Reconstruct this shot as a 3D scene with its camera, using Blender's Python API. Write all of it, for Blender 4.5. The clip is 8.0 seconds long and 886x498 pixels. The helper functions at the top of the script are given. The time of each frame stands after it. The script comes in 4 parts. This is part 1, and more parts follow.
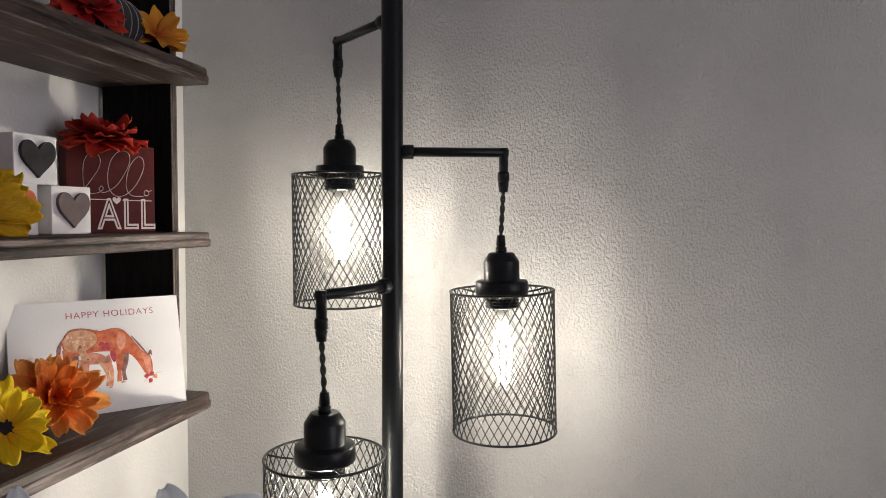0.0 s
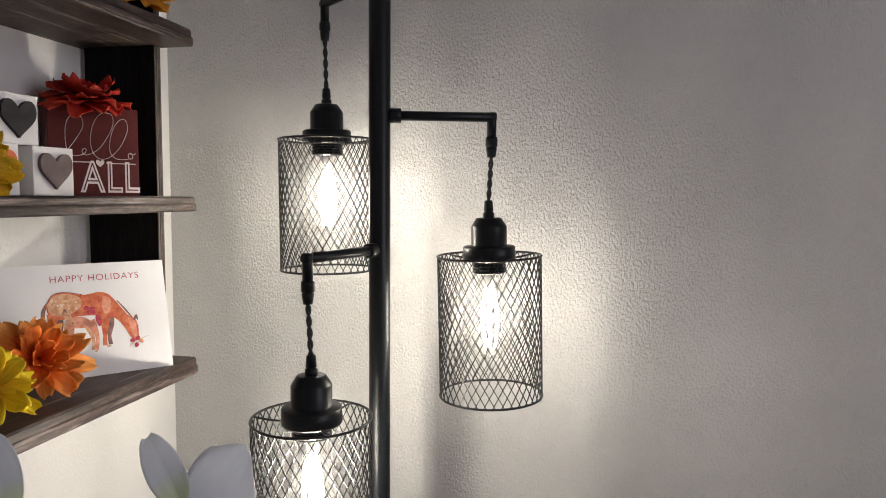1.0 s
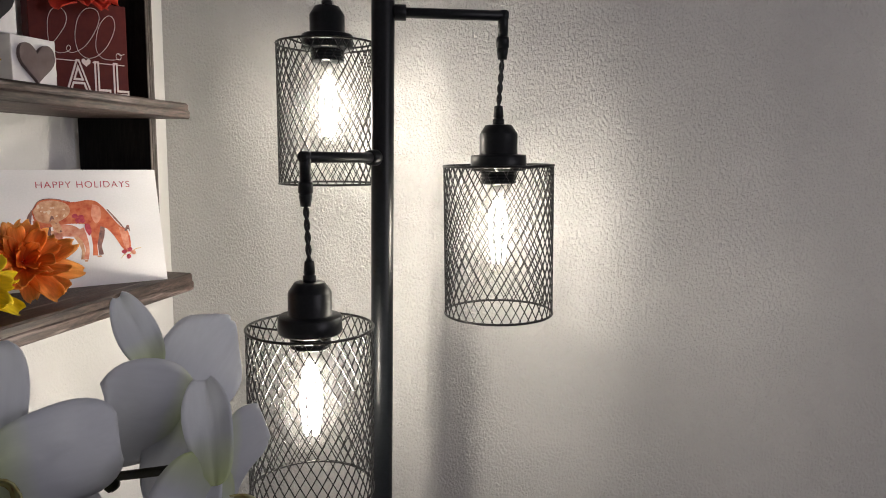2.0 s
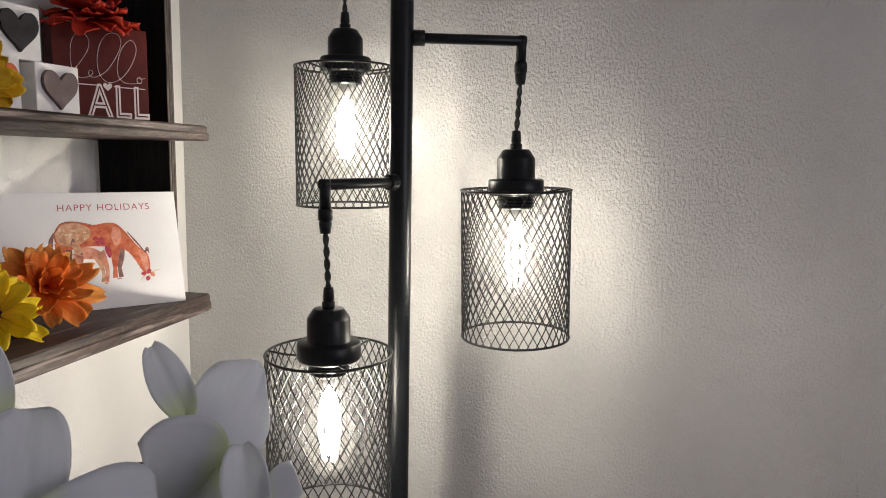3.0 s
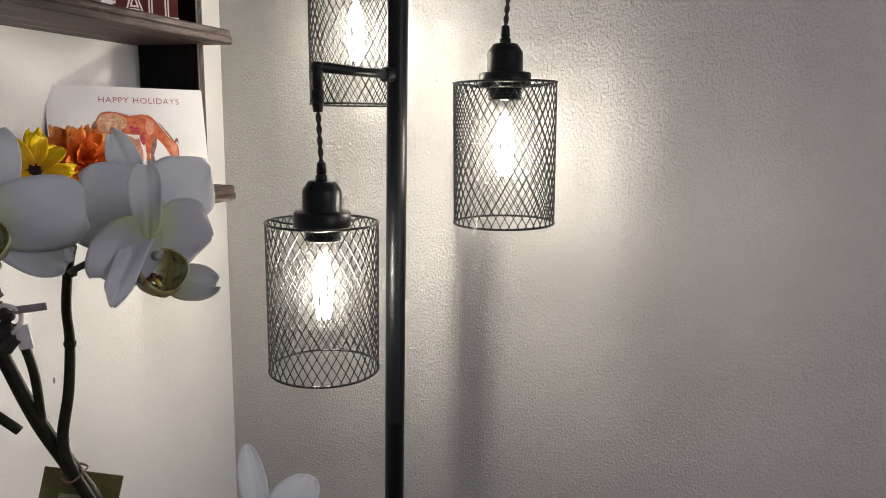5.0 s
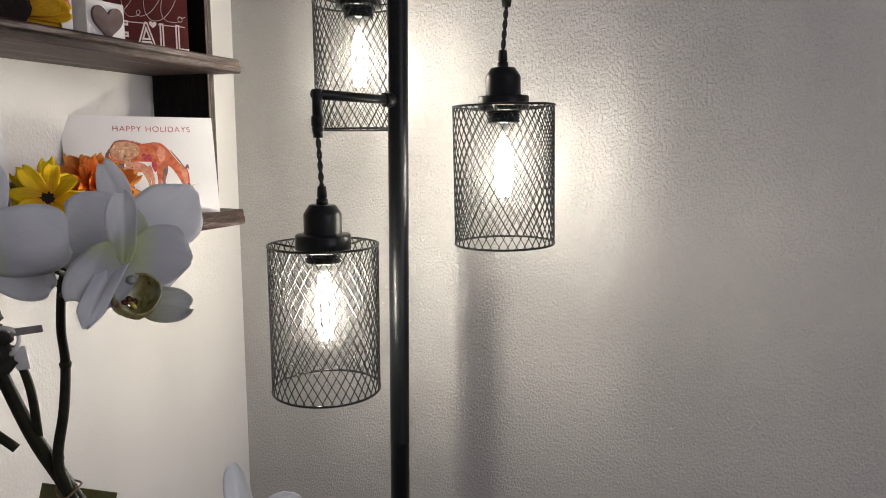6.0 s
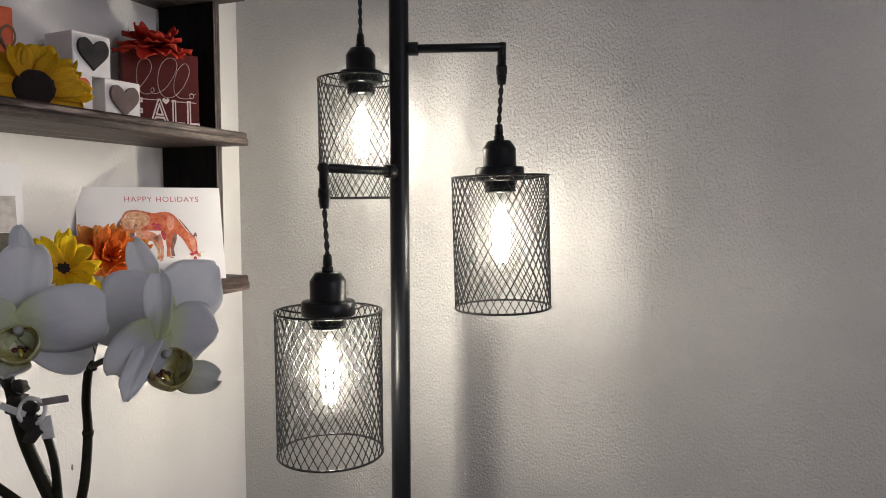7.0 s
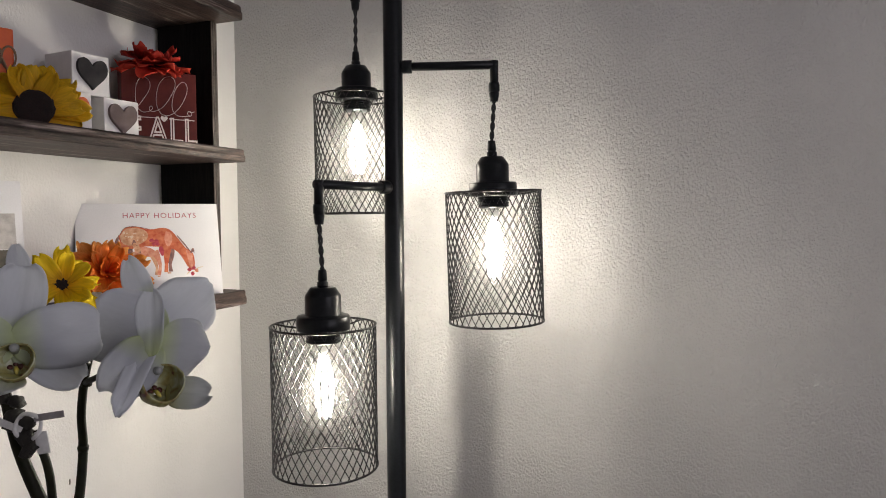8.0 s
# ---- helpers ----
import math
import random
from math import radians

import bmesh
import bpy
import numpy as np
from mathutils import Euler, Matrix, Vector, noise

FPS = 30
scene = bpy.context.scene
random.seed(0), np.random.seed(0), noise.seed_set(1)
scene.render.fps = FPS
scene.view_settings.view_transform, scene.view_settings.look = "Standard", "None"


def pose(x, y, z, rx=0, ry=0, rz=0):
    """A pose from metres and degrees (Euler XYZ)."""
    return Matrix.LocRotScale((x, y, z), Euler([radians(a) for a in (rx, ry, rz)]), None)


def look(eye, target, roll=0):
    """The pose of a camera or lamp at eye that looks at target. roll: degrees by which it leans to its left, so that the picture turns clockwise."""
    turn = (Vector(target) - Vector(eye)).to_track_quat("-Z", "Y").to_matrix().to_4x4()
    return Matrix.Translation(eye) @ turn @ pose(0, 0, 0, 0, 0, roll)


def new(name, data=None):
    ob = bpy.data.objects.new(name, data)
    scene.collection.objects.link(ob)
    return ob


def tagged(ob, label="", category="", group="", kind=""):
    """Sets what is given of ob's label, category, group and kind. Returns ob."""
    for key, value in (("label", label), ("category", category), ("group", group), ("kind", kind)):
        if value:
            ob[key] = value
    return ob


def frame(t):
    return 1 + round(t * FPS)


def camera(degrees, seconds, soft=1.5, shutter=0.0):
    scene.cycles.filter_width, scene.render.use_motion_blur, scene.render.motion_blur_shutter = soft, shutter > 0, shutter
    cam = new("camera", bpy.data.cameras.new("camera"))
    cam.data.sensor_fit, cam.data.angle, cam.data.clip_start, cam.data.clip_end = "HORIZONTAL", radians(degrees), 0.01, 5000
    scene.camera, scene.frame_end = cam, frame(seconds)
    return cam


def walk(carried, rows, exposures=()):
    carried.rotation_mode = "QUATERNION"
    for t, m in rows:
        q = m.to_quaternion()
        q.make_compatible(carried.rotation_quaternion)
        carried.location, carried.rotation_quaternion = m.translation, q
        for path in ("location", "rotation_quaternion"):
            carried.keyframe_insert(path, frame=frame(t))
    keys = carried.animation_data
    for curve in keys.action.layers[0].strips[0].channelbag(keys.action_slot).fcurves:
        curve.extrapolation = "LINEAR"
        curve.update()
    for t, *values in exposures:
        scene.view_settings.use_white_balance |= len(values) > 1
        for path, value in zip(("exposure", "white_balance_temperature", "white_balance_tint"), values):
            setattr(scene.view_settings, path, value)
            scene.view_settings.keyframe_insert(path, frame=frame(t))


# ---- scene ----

# ======== camera ========
cam = camera(65.78, 8.0, soft=1.0)
ROWS = [
    (0.0, 0.7573, -0.9259, 1.3159, 17.94, -2.42, -0.12),
    (0.5, 0.7629, -0.9469, 1.3133, 17.87, -2.27, -0.28),
    (1.0, 0.7599, -0.9241, 1.3017, 17.11, -4.34, -0.40),
    (1.5, 0.7573, -0.8981, 1.2454, 17.46, -6.58, -0.68),
    (2.0, 0.7503, -0.8893, 1.2417, 17.71, -7.71, -0.85),
    (3.5, 0.7383, -0.8965, 1.2731, 19.28, -7.39, -1.15),
    (4.0, 0.7577, -0.9286, 1.2566, 20.77, -8.39, -1.21),
    (4.5, 0.8151, -0.9308, 1.2120, 22.91, -9.62, -1.20),
    (5.8, 0.8970, -0.9130, 1.1670, 27.16, -10.38, -0.33),
    (6.0, 0.8977, -0.9202, 1.1842, 27.21, -8.59, -0.23),
    (6.5, 0.8940, -0.9382, 1.2056, 26.90, -5.48, -0.09),
    (7.0, 0.9021, -0.9512, 1.1977, 26.52, -3.80, 0.10),
    (7.5, 0.9077, -0.9538, 1.1955, 26.44, -3.03, 0.18),
    (8.0, 0.9151, -0.9561, 1.2015, 26.62, -2.78, 0.34),
]
walk(cam, [(t, pose(x, y, z, 90 + pitch, roll, yaw)) for t, x, y, z, yaw, pitch, roll in ROWS],
     exposures=[(0.0, 0.12), (1.0, 0.17), (2.0, 0.08), (3.5, 0.11), (4.5, 0.12), (6.0, 0.16), (7.0, 0.10), (8.0, 0.10)])

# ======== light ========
# Night: three filament bulbs and an added fill lamp light the corner; the sky outside the closed room is nearly black.
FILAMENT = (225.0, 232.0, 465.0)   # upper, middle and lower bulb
FILL_WATTS = 14.5
scene.view_settings.exposure = 0.0
world = bpy.data.worlds.new("night")
world.use_nodes = True
world.node_tree.nodes["Background"].inputs[0].default_value = (0.02, 0.025, 0.04, 1)
world.node_tree.nodes["Background"].inputs[1].default_value = 0.2
scene.world = world


# ======== materials ========
def base_nodes(name):
    m = bpy.data.materials.new(name)
    m.use_nodes = True
    nt = m.node_tree
    return m, nt, nt.nodes["Principled BSDF"], nt.nodes["Material Output"]


def noise_node(nt, scale, detail=4.0, stretch=(1, 1, 1), distort=0.0, rough=0.55):
    co = nt.nodes.new("ShaderNodeTexCoord")
    mp = nt.nodes.new("ShaderNodeMapping")
    mp.inputs["Scale"].default_value = stretch
    n = nt.nodes.new("ShaderNodeTexNoise")
    n.inputs["Scale"].default_value = scale
    n.inputs["Detail"].default_value = detail
    n.inputs["Roughness"].default_value = rough
    n.inputs["Distortion"].default_value = distort
    nt.links.new(co.outputs["Object"], mp.inputs["Vector"])
    nt.links.new(mp.outputs["Vector"], n.inputs["Vector"])
    return n


def ramp_node(nt, src, stops):
    r = nt.nodes.new("ShaderNodeValToRGB")
    el = r.color_ramp.elements
    while len(el) < len(stops):
        el.new(0.5)
    for e, (pos, c) in zip(el, stops):
        e.position = pos
        e.color = (*c, 1) if len(c) == 3 else c
    nt.links.new(src, r.inputs["Fac"])
    return r


def mix_node(nt, fac, a, b, blend="MIX"):
    x = nt.nodes.new("ShaderNodeMix")
    x.data_type, x.blend_type = "RGBA", blend
    for sock, v in ((x.inputs["Factor"], fac), (x.inputs["A"], a), (x.inputs["B"], b)):
        if isinstance(v, (int, float)):
            sock.default_value = v
        elif isinstance(v, tuple):
            sock.default_value = (*v, 1)
        else:
            nt.links.new(v, sock)
    return x.outputs["Result"]


def bump_node(nt, height, bsdf, strength, distance, normal=None):
    b = nt.nodes.new("ShaderNodeBump")
    b.inputs["Strength"].default_value = strength
    b.inputs["Distance"].default_value = distance
    nt.links.new(height, b.inputs["Height"])
    if normal:
        nt.links.new(normal, b.inputs["Normal"])
    if bsdf:
        nt.links.new(b.outputs["Normal"], bsdf.inputs["Normal"])
    return b.outputs["Normal"]


def plain(name, c1, c2, rough=0.5, scale=60.0, stretch=(1, 1, 1), bump=0.0, dist=0.0004, metal=0.0, big=6.0, spec=0.5):
    """Two-scale mottled surface between two colours."""
    m, nt, b, out = base_nodes(name)
    fine = noise_node(nt, scale, 5, stretch)
    large = noise_node(nt, big, 2, stretch)
    r = ramp_node(nt, fine.outputs["Fac"], [(0.3, c1), (0.7, c2)])
    r2 = ramp_node(nt, large.outputs["Fac"], [(0.35, (0.86, 0.86, 0.86)), (0.65, (1, 1, 1))])
    nt.links.new(mix_node(nt, 1.0, r.outputs["Color"], r2.outputs["Color"], "MULTIPLY"), b.inputs["Base Color"])
    rr = ramp_node(nt, fine.outputs["Fac"], [(0.2, (max(rough - 0.08, 0.03),) * 3), (0.8, (min(rough + 0.08, 1),) * 3)])
    nt.links.new(rr.outputs["Color"], b.inputs["Roughness"])
    b.inputs["Metallic"].default_value = metal
    b.inputs["Specular IOR Level"].default_value = spec
    if bump:
        bump_node(nt, fine.outputs["Fac"], b, bump, dist)
    return m


def wall_paint(name, c1, c2, strength=0.9):
    """Rolled wall paint with an orange-peel relief."""
    m, nt, b, out = base_nodes(name)
    large = noise_node(nt, 5, 3)
    r = ramp_node(nt, large.outputs["Fac"], [(0.3, c1), (0.7, c2)])
    nt.links.new(r.outputs["Color"], b.inputs["Base Color"])
    b.inputs["Roughness"].default_value = 0.62
    b.inputs["Specular IOR Level"].default_value = 0.35
    peel = noise_node(nt, 290, 3, (1.0, 1.0, 0.75), distort=0.35, rough=0.5)
    flat = ramp_node(nt, peel.outputs["Fac"], [(0.33, (0, 0, 0)), (0.70, (1, 1, 1))])
    n1 = bump_node(nt, flat.outputs["Color"], None, strength, 0.0016)
    roll = noise_node(nt, 26, 2)
    bump_node(nt, roll.outputs["Fac"], b, 0.4, 0.002, n1)
    return m


def stained_wood(name, dark, mid, light, along="y", wear=0.5, spec=0.3):
    """Stained softwood: stretched grain, cathedral figure, pale worn streaks."""
    m, nt, b, out = base_nodes(name)
    s = {"x": (0.07, 1, 1), "y": (1, 0.07, 1), "z": (1, 1, 0.07)}[along]
    grain = noise_node(nt, 190, 8, s, 0.5, 0.78)
    figure = noise_node(nt, 34, 3, tuple(0.22 if v < 1 else 1.0 for v in s), 1.6)
    streak = noise_node(nt, 70, 4, s, 0.2, 0.7)
    blot = noise_node(nt, 9, 3)
    rings = nt.nodes.new("ShaderNodeMath")
    rings.operation = "SINE"
    mul = nt.nodes.new("ShaderNodeMath")
    mul.operation, mul.inputs[1].default_value = "MULTIPLY", 60.0
    nt.links.new(figure.outputs["Fac"], mul.inputs[0])
    nt.links.new(mul.outputs[0], rings.inputs[0])
    c = ramp_node(nt, grain.outputs["Fac"], [(0.43, dark), (0.57, mid)])
    c2 = ramp_node(nt, rings.outputs[0], [(0.0, (0.62, 0.62, 0.62)), (0.9, (1, 1, 1))])
    c3 = mix_node(nt, 0.7, c.outputs["Color"], c2.outputs["Color"], "MULTIPLY")
    w = ramp_node(nt, streak.outputs["Fac"], [(0.56, (0, 0, 0)), (0.68, (wear, wear, wear))])
    c4 = mix_node(nt, w.outputs["Color"], c3, light)
    bl = ramp_node(nt, blot.outputs["Fac"], [(0.35, (0.72, 0.72, 0.74)), (0.65, (1, 1, 1))])
    nt.links.new(mix_node(nt, 1.0, c4, bl.outputs["Color"], "MULTIPLY"), b.inputs["Base Color"])
    rr = ramp_node(nt, grain.outputs["Fac"], [(0.2, (0.42,) * 3), (0.8, (0.66,) * 3)])
    nt.links.new(rr.outputs["Color"], b.inputs["Roughness"])
    b.inputs["Specular IOR Level"].default_value = spec
    bump_node(nt, grain.outputs["Fac"], b, 0.6, 0.0007)
    return m


def petal_cloth(name, root, mid, tip, reach, through_part=0.35, rough=0.6, vein=0.25):
    """Thin petal that passes light: colour runs from root to tip along local x."""
    m, nt, b, out = base_nodes(name)
    co = nt.nodes.new("ShaderNodeTexCoord")
    sep = nt.nodes.new("ShaderNodeSeparateXYZ")
    nt.links.new(co.outputs["Object"], sep.inputs[0])
    mr = nt.nodes.new("ShaderNodeMapRange")
    mr.inputs["From Max"].default_value = reach
    nt.links.new(sep.outputs["X"], mr.inputs["Value"])
    r = ramp_node(nt, mr.outputs["Result"], [(0.0, root), (0.45, mid), (1.0, tip)])
    veins = noise_node(nt, 420, 3, (0.08, 1, 1))
    vr = ramp_node(nt, veins.outputs["Fac"], [(0.3, (1 - vein,) * 3), (0.65, (1, 1, 1))])
    info = nt.nodes.new("ShaderNodeObjectInfo")
    lr = ramp_node(nt, info.outputs["Random"], [(0.0, (0.80, 0.80, 0.80)), (1.0, (1, 1, 1))])
    col = mix_node(nt, 1.0, mix_node(nt, 1.0, r.outputs["Color"], vr.outputs["Color"], "MULTIPLY"), lr.outputs["Color"], "MULTIPLY")
    nt.links.new(col, b.inputs["Base Color"])
    b.inputs["Roughness"].default_value = rough
    b.inputs["Specular IOR Level"].default_value = 0.3
    bump_node(nt, veins.outputs["Fac"], b, 0.35, 0.0005)
    tr = nt.nodes.new("ShaderNodeBsdfTranslucent")
    nt.links.new(col, tr.inputs["Color"])
    mx = nt.nodes.new("ShaderNodeMixShader")
    mx.inputs[0].default_value = through_part
    nt.links.new(b.outputs[0], mx.inputs[1])
    nt.links.new(tr.outputs[0], mx.inputs[2])
    nt.links.new(mx.outputs[0], out.inputs["Surface"])
    return m


def lip_skin():
    """Olive-yellow lip, blotched with maroon."""
    m, nt, b, out = base_nodes("orchid_lip")
    n = noise_node(nt, 130, 2, distort=0.8)
    fine = noise_node(nt, 700, 3)
    r = ramp_node(nt, n.outputs["Fac"], [(0.30, (0.15, 0.05, 0.03)), (0.40, (0.26, 0.22, 0.07)), (0.55, (0.34, 0.34, 0.17)), (0.75, (0.52, 0.54, 0.42))])
    f = ramp_node(nt, fine.outputs["Fac"], [(0.3, (0.82, 0.82, 0.80)), (0.7, (1, 1, 1))])
    nt.links.new(mix_node(nt, 1.0, r.outputs["Color"], f.outputs["Color"], "MULTIPLY"), b.inputs["Base Color"])
    b.inputs["Roughness"].default_value = 0.42
    return m


def bulb_glass():
    m, nt, b, out = base_nodes("bulb_glass")
    clear = nt.nodes.new("ShaderNodeBsdfTransparent")
    clear.inputs[0].default_value = (0.98, 0.98, 0.97, 1)
    haze = nt.nodes.new("ShaderNodeBsdfTranslucent")
    haze.inputs[0].default_value = (0.9, 0.9, 0.88, 1)
    shine = nt.nodes.new("ShaderNodeBsdfGlossy")
    shine.inputs["Roughness"].default_value = 0.04
    fr = nt.nodes.new("ShaderNodeFresnel")
    fr.inputs[0].default_value = 1.35
    m1 = nt.nodes.new("ShaderNodeMixShader")
    m1.inputs[0].default_value = 0.005
    nt.links.new(clear.outputs[0], m1.inputs[1])
    nt.links.new(haze.outputs[0], m1.inputs[2])
    m2 = nt.nodes.new("ShaderNodeMixShader")
    faint = nt.nodes.new("ShaderNodeMath")
    faint.operation, faint.inputs[1].default_value = "MULTIPLY", 0.3
    nt.links.new(fr.outputs[0], faint.inputs[0])
    nt.links.new(faint.outputs[0], m2.inputs[0])
    nt.links.new(m1.outputs[0], m2.inputs[1])
    nt.links.new(shine.outputs[0], m2.inputs[2])
    nt.links.new(m2.outputs[0], out.inputs["Surface"])
    return m


def glow(name, colour, strength):
    m, nt, b, out = base_nodes(name)
    b.inputs["Base Color"].default_value = (*colour, 1)
    b.inputs["Emission Color"].default_value = (*colour, 1)
    b.inputs["Emission Strength"].default_value = strength
    return m


M_WALL = wall_paint("greige_paint", (0.45, 0.445, 0.435), (0.50, 0.493, 0.483))
M_PALE = wall_paint("pale_paint", (0.70, 0.685, 0.665), (0.75, 0.735, 0.715), 0.2)
M_CEIL = wall_paint("ceiling_paint", (0.70, 0.70, 0.69), (0.74, 0.74, 0.73), 0.4)
M_FLOOR = stained_wood("floor_boards", (0.10, 0.065, 0.04), (0.17, 0.115, 0.07), (0.24, 0.17, 0.11), "y", 0.2)
M_SHELF = stained_wood("shelf_wood", (0.020, 0.013, 0.011), (0.105, 0.070, 0.058), (0.46, 0.37, 0.34), "y", 0.6)
M_PLANK = stained_wood("plank_wood", (0.003, 0.0025, 0.0025), (0.010, 0.008, 0.0075), (0.03, 0.025, 0.022), "z", 0.15, 0.08)
M_PLY = stained_wood("plank_edge", (0.05, 0.04, 0.035), (0.16, 0.13, 0.11), (0.34, 0.30, 0.26), "z", 0.6)
M_IRON = plain("black_lacquer", (0.004, 0.005, 0.006), (0.008, 0.009, 0.011), 0.36, 300, bump=0.15, dist=0.0002, spec=0.20)
M_WIRE = plain("black_wire", (0.003, 0.003, 0.0035), (0.007, 0.007, 0.008), 0.40, 300, spec=0.3)
M_CORD = plain("black_cord", (0.008, 0.008, 0.009), (0.02, 0.02, 0.022), 0.75, 900, bump=0.6, dist=0.0005)
M_GLASS = bulb_glass()
M_FIL = [glow("lit_filament", (1.0, 0.925, 0.80), s) for s in FILAMENT]
M_STEMGLASS = plain("bulb_mount", (0.75, 0.75, 0.72), (0.85, 0.85, 0.82), 0.2)
M_PAPER = plain("card_paper", (0.80, 0.79, 0.80), (0.85, 0.84, 0.85), 0.75, 500, bump=0.1)
M_RED_INK = plain("red_ink", (0.36, 0.03, 0.07), (0.52, 0.08, 0.13), 0.7, 300)
M_TERRA = plain("terracotta_wash", (0.44, 0.055, 0.018), (0.68, 0.22, 0.10), 0.75, 130, big=60)
M_CREAM = plain("cream_wash", (0.46, 0.19, 0.09), (0.72, 0.46, 0.30), 0.75, 170, big=50)
M_PINK = plain("pink_wash", (0.56, 0.16, 0.09), (0.76, 0.40, 0.28), 0.75, 160, big=60)
M_SPECK = plain("speckle_wash", (0.70, 0.52, 0.38), (0.80, 0.66, 0.52), 0.75, 200)
M_UMBER = plain("umber_wash", (0.12, 0.07, 0.07), (0.34, 0.17, 0.14), 0.75, 200, big=60)
M_BERRY = plain("berry_wash", (0.32, 0.02, 0.05), (0.55, 0.08, 0.10), 0.75, 200)
M_AMBER_INK = plain("amber_wash", (0.62, 0.40, 0.12), (0.78, 0.60, 0.30), 0.75, 200)
M_SIGN = plain("sign_brown", (0.072, 0.010, 0.009), (0.095, 0.015, 0.012), 0.6, 120, bump=0.15, spec=0.15)
M_SIGN_INK = plain("sign_white", (0.72, 0.62, 0.58), (0.82, 0.74, 0.70), 0.6, 400)
M_BLOCK = plain("white_block", (0.74, 0.72, 0.71), (0.82, 0.80, 0.79), 0.6, 60, bump=0.1)
M_HEART_GREY = plain("heart_grey", (0.022, 0.020, 0.022), (0.045, 0.041, 0.043), 0.65, 50, bump=0.2, spec=0.15)
M_HEART_MAUVE = plain("heart_mauve", (0.10, 0.068, 0.066), (0.17, 0.125, 0.122), 0.65, 40, bump=0.2, spec=0.2)
M_HEART_ORANGE = plain("heart_orange", (0.62, 0.10, 0.02), (0.75, 0.16, 0.04), 0.6, 50)
M_RED_PETAL = petal_cloth("red_petal", (0.20, 0.005, 0.006), (0.54, 0.014, 0.013), (0.76, 0.075, 0.040), 0.04)
M_ORANGE_PETAL = petal_cloth("orange_petal", (0.82, 0.07, 0.012), (0.95, 0.21, 0.018), (0.97, 0.42, 0.09), 0.04)
M_YELLOW_PETAL = petal_cloth("yellow_petal", (0.88, 0.42, 0.01), (0.97, 0.66, 0.010), (0.97, 0.74, 0.015), 0.04)
# yellow petal again, deeper: the middle sunflower's shade put into its colour
M_SHADED_PETAL = petal_cloth("shaded_petal", (0.55, 0.17, 0.008), (0.82, 0.46, 0.010), (0.86, 0.55, 0.015), 0.05)
M_AMBER_PETAL = petal_cloth("amber_petal", (0.55, 0.10, 0.01), (0.86, 0.36, 0.03), (0.90, 0.50, 0.06), 0.04)
M_SEED = plain("seed_disc", (0.006, 0.003, 0.003), (0.022, 0.009, 0.007), 0.9, 500, bump=1.0, dist=0.002)
M_LEAF = petal_cloth("cloth_leaf", (0.10, 0.14, 0.02), (0.26, 0.27, 0.04), (0.36, 0.33, 0.06), 0.05)
M_ORCHID = petal_cloth("orchid_petal", (0.62, 0.70, 0.38), (0.63, 0.65, 0.70), (0.72, 0.74, 0.78), 0.04, 0.48, 0.5, 0.05)
M_LOBE = petal_cloth("orchid_lobe", (0.46, 0.42, 0.12), (0.52, 0.54, 0.42), (0.56, 0.58, 0.58), 0.016, 0.4, 0.5, 0.1)
M_COLUMN = plain("orchid_column", (0.20, 0.21, 0.20), (0.32, 0.33, 0.32), 0.5, 300)
M_MAROON = plain("maroon_spot", (0.045, 0.010, 0.008), (0.11, 0.025, 0.015), 0.5, 300)
M_LIP = lip_skin()
M_LIP_YELLOW = plain("lip_callus", (0.62, 0.50, 0.06), (0.78, 0.68, 0.22), 0.45, 300)
M_STEM = plain("orchid_stem", (0.006, 0.006, 0.003), (0.016, 0.017, 0.007), 0.6, 120, bump=0.4, dist=0.0006, spec=0.15)
M_BUD = plain("dry_sheath", (0.006, 0.005, 0.004), (0.022, 0.017, 0.012), 0.7, 200, bump=0.6, dist=0.001)
M_TAG = plain("tag_green", (0.075, 0.075, 0.018), (0.12, 0.115, 0.035), 0.45, 80)
M_TAG_INK = plain("tag_ink", (0.26, 0.26, 0.16), (0.34, 0.33, 0.22), 0.5, 80)
M_CLIP = plain("clear_clip", (0.55, 0.55, 0.55), (0.72, 0.72, 0.72), 0.12, 120, spec=0.8)
M_STRIP = plain("grey_strip", (0.20, 0.18, 0.19), (0.28, 0.26, 0.27), 0.5, 120)
M_POT = plain("pot_ceramic", (0.62, 0.61, 0.59), (0.68, 0.67, 0.65), 0.3, 40)
M_SOIL = plain("bark_soil", (0.03, 0.02, 0.012), (0.09, 0.06, 0.035), 0.95, 150, bump=1.0, dist=0.004)
M_TABLE = stained_wood("table_wood", (0.05, 0.04, 0.034), (0.11, 0.085, 0.07), (0.2, 0.17, 0.15), "x", 0.2)
M_ORANGE_SIGN = plain("orange_board", (0.62, 0.09, 0.02), (0.72, 0.13, 0.03), 0.6, 90)
M_TWINE = plain("twine", (0.16, 0.10, 0.06), (0.28, 0.19, 0.12), 0.9, 600, bump=0.8, dist=0.001)
M_PHOTO = plain("grey_print", (0.34, 0.31, 0.29), (0.60, 0.57, 0.54), 0.6, 90, big=30)
M_PRINT_DARK = plain("olive_print", (0.05, 0.045, 0.03), (0.14, 0.11, 0.08), 0.6, 70, big=30)
M_CARD_SHADE = plain("card_shade", (0.20, 0.17, 0.15), (0.33, 0.29, 0.26), 0.6, 60, big=25)
M_STRIPE_DARK = plain("dark_fabric", (0.02, 0.018, 0.02), (0.04, 0.036, 0.04), 0.85, 500, bump=0.4)
M_STRIPE_LIGHT = plain("pale_stripe", (0.34, 0.31, 0.31), (0.46, 0.42, 0.42), 0.85, 500)
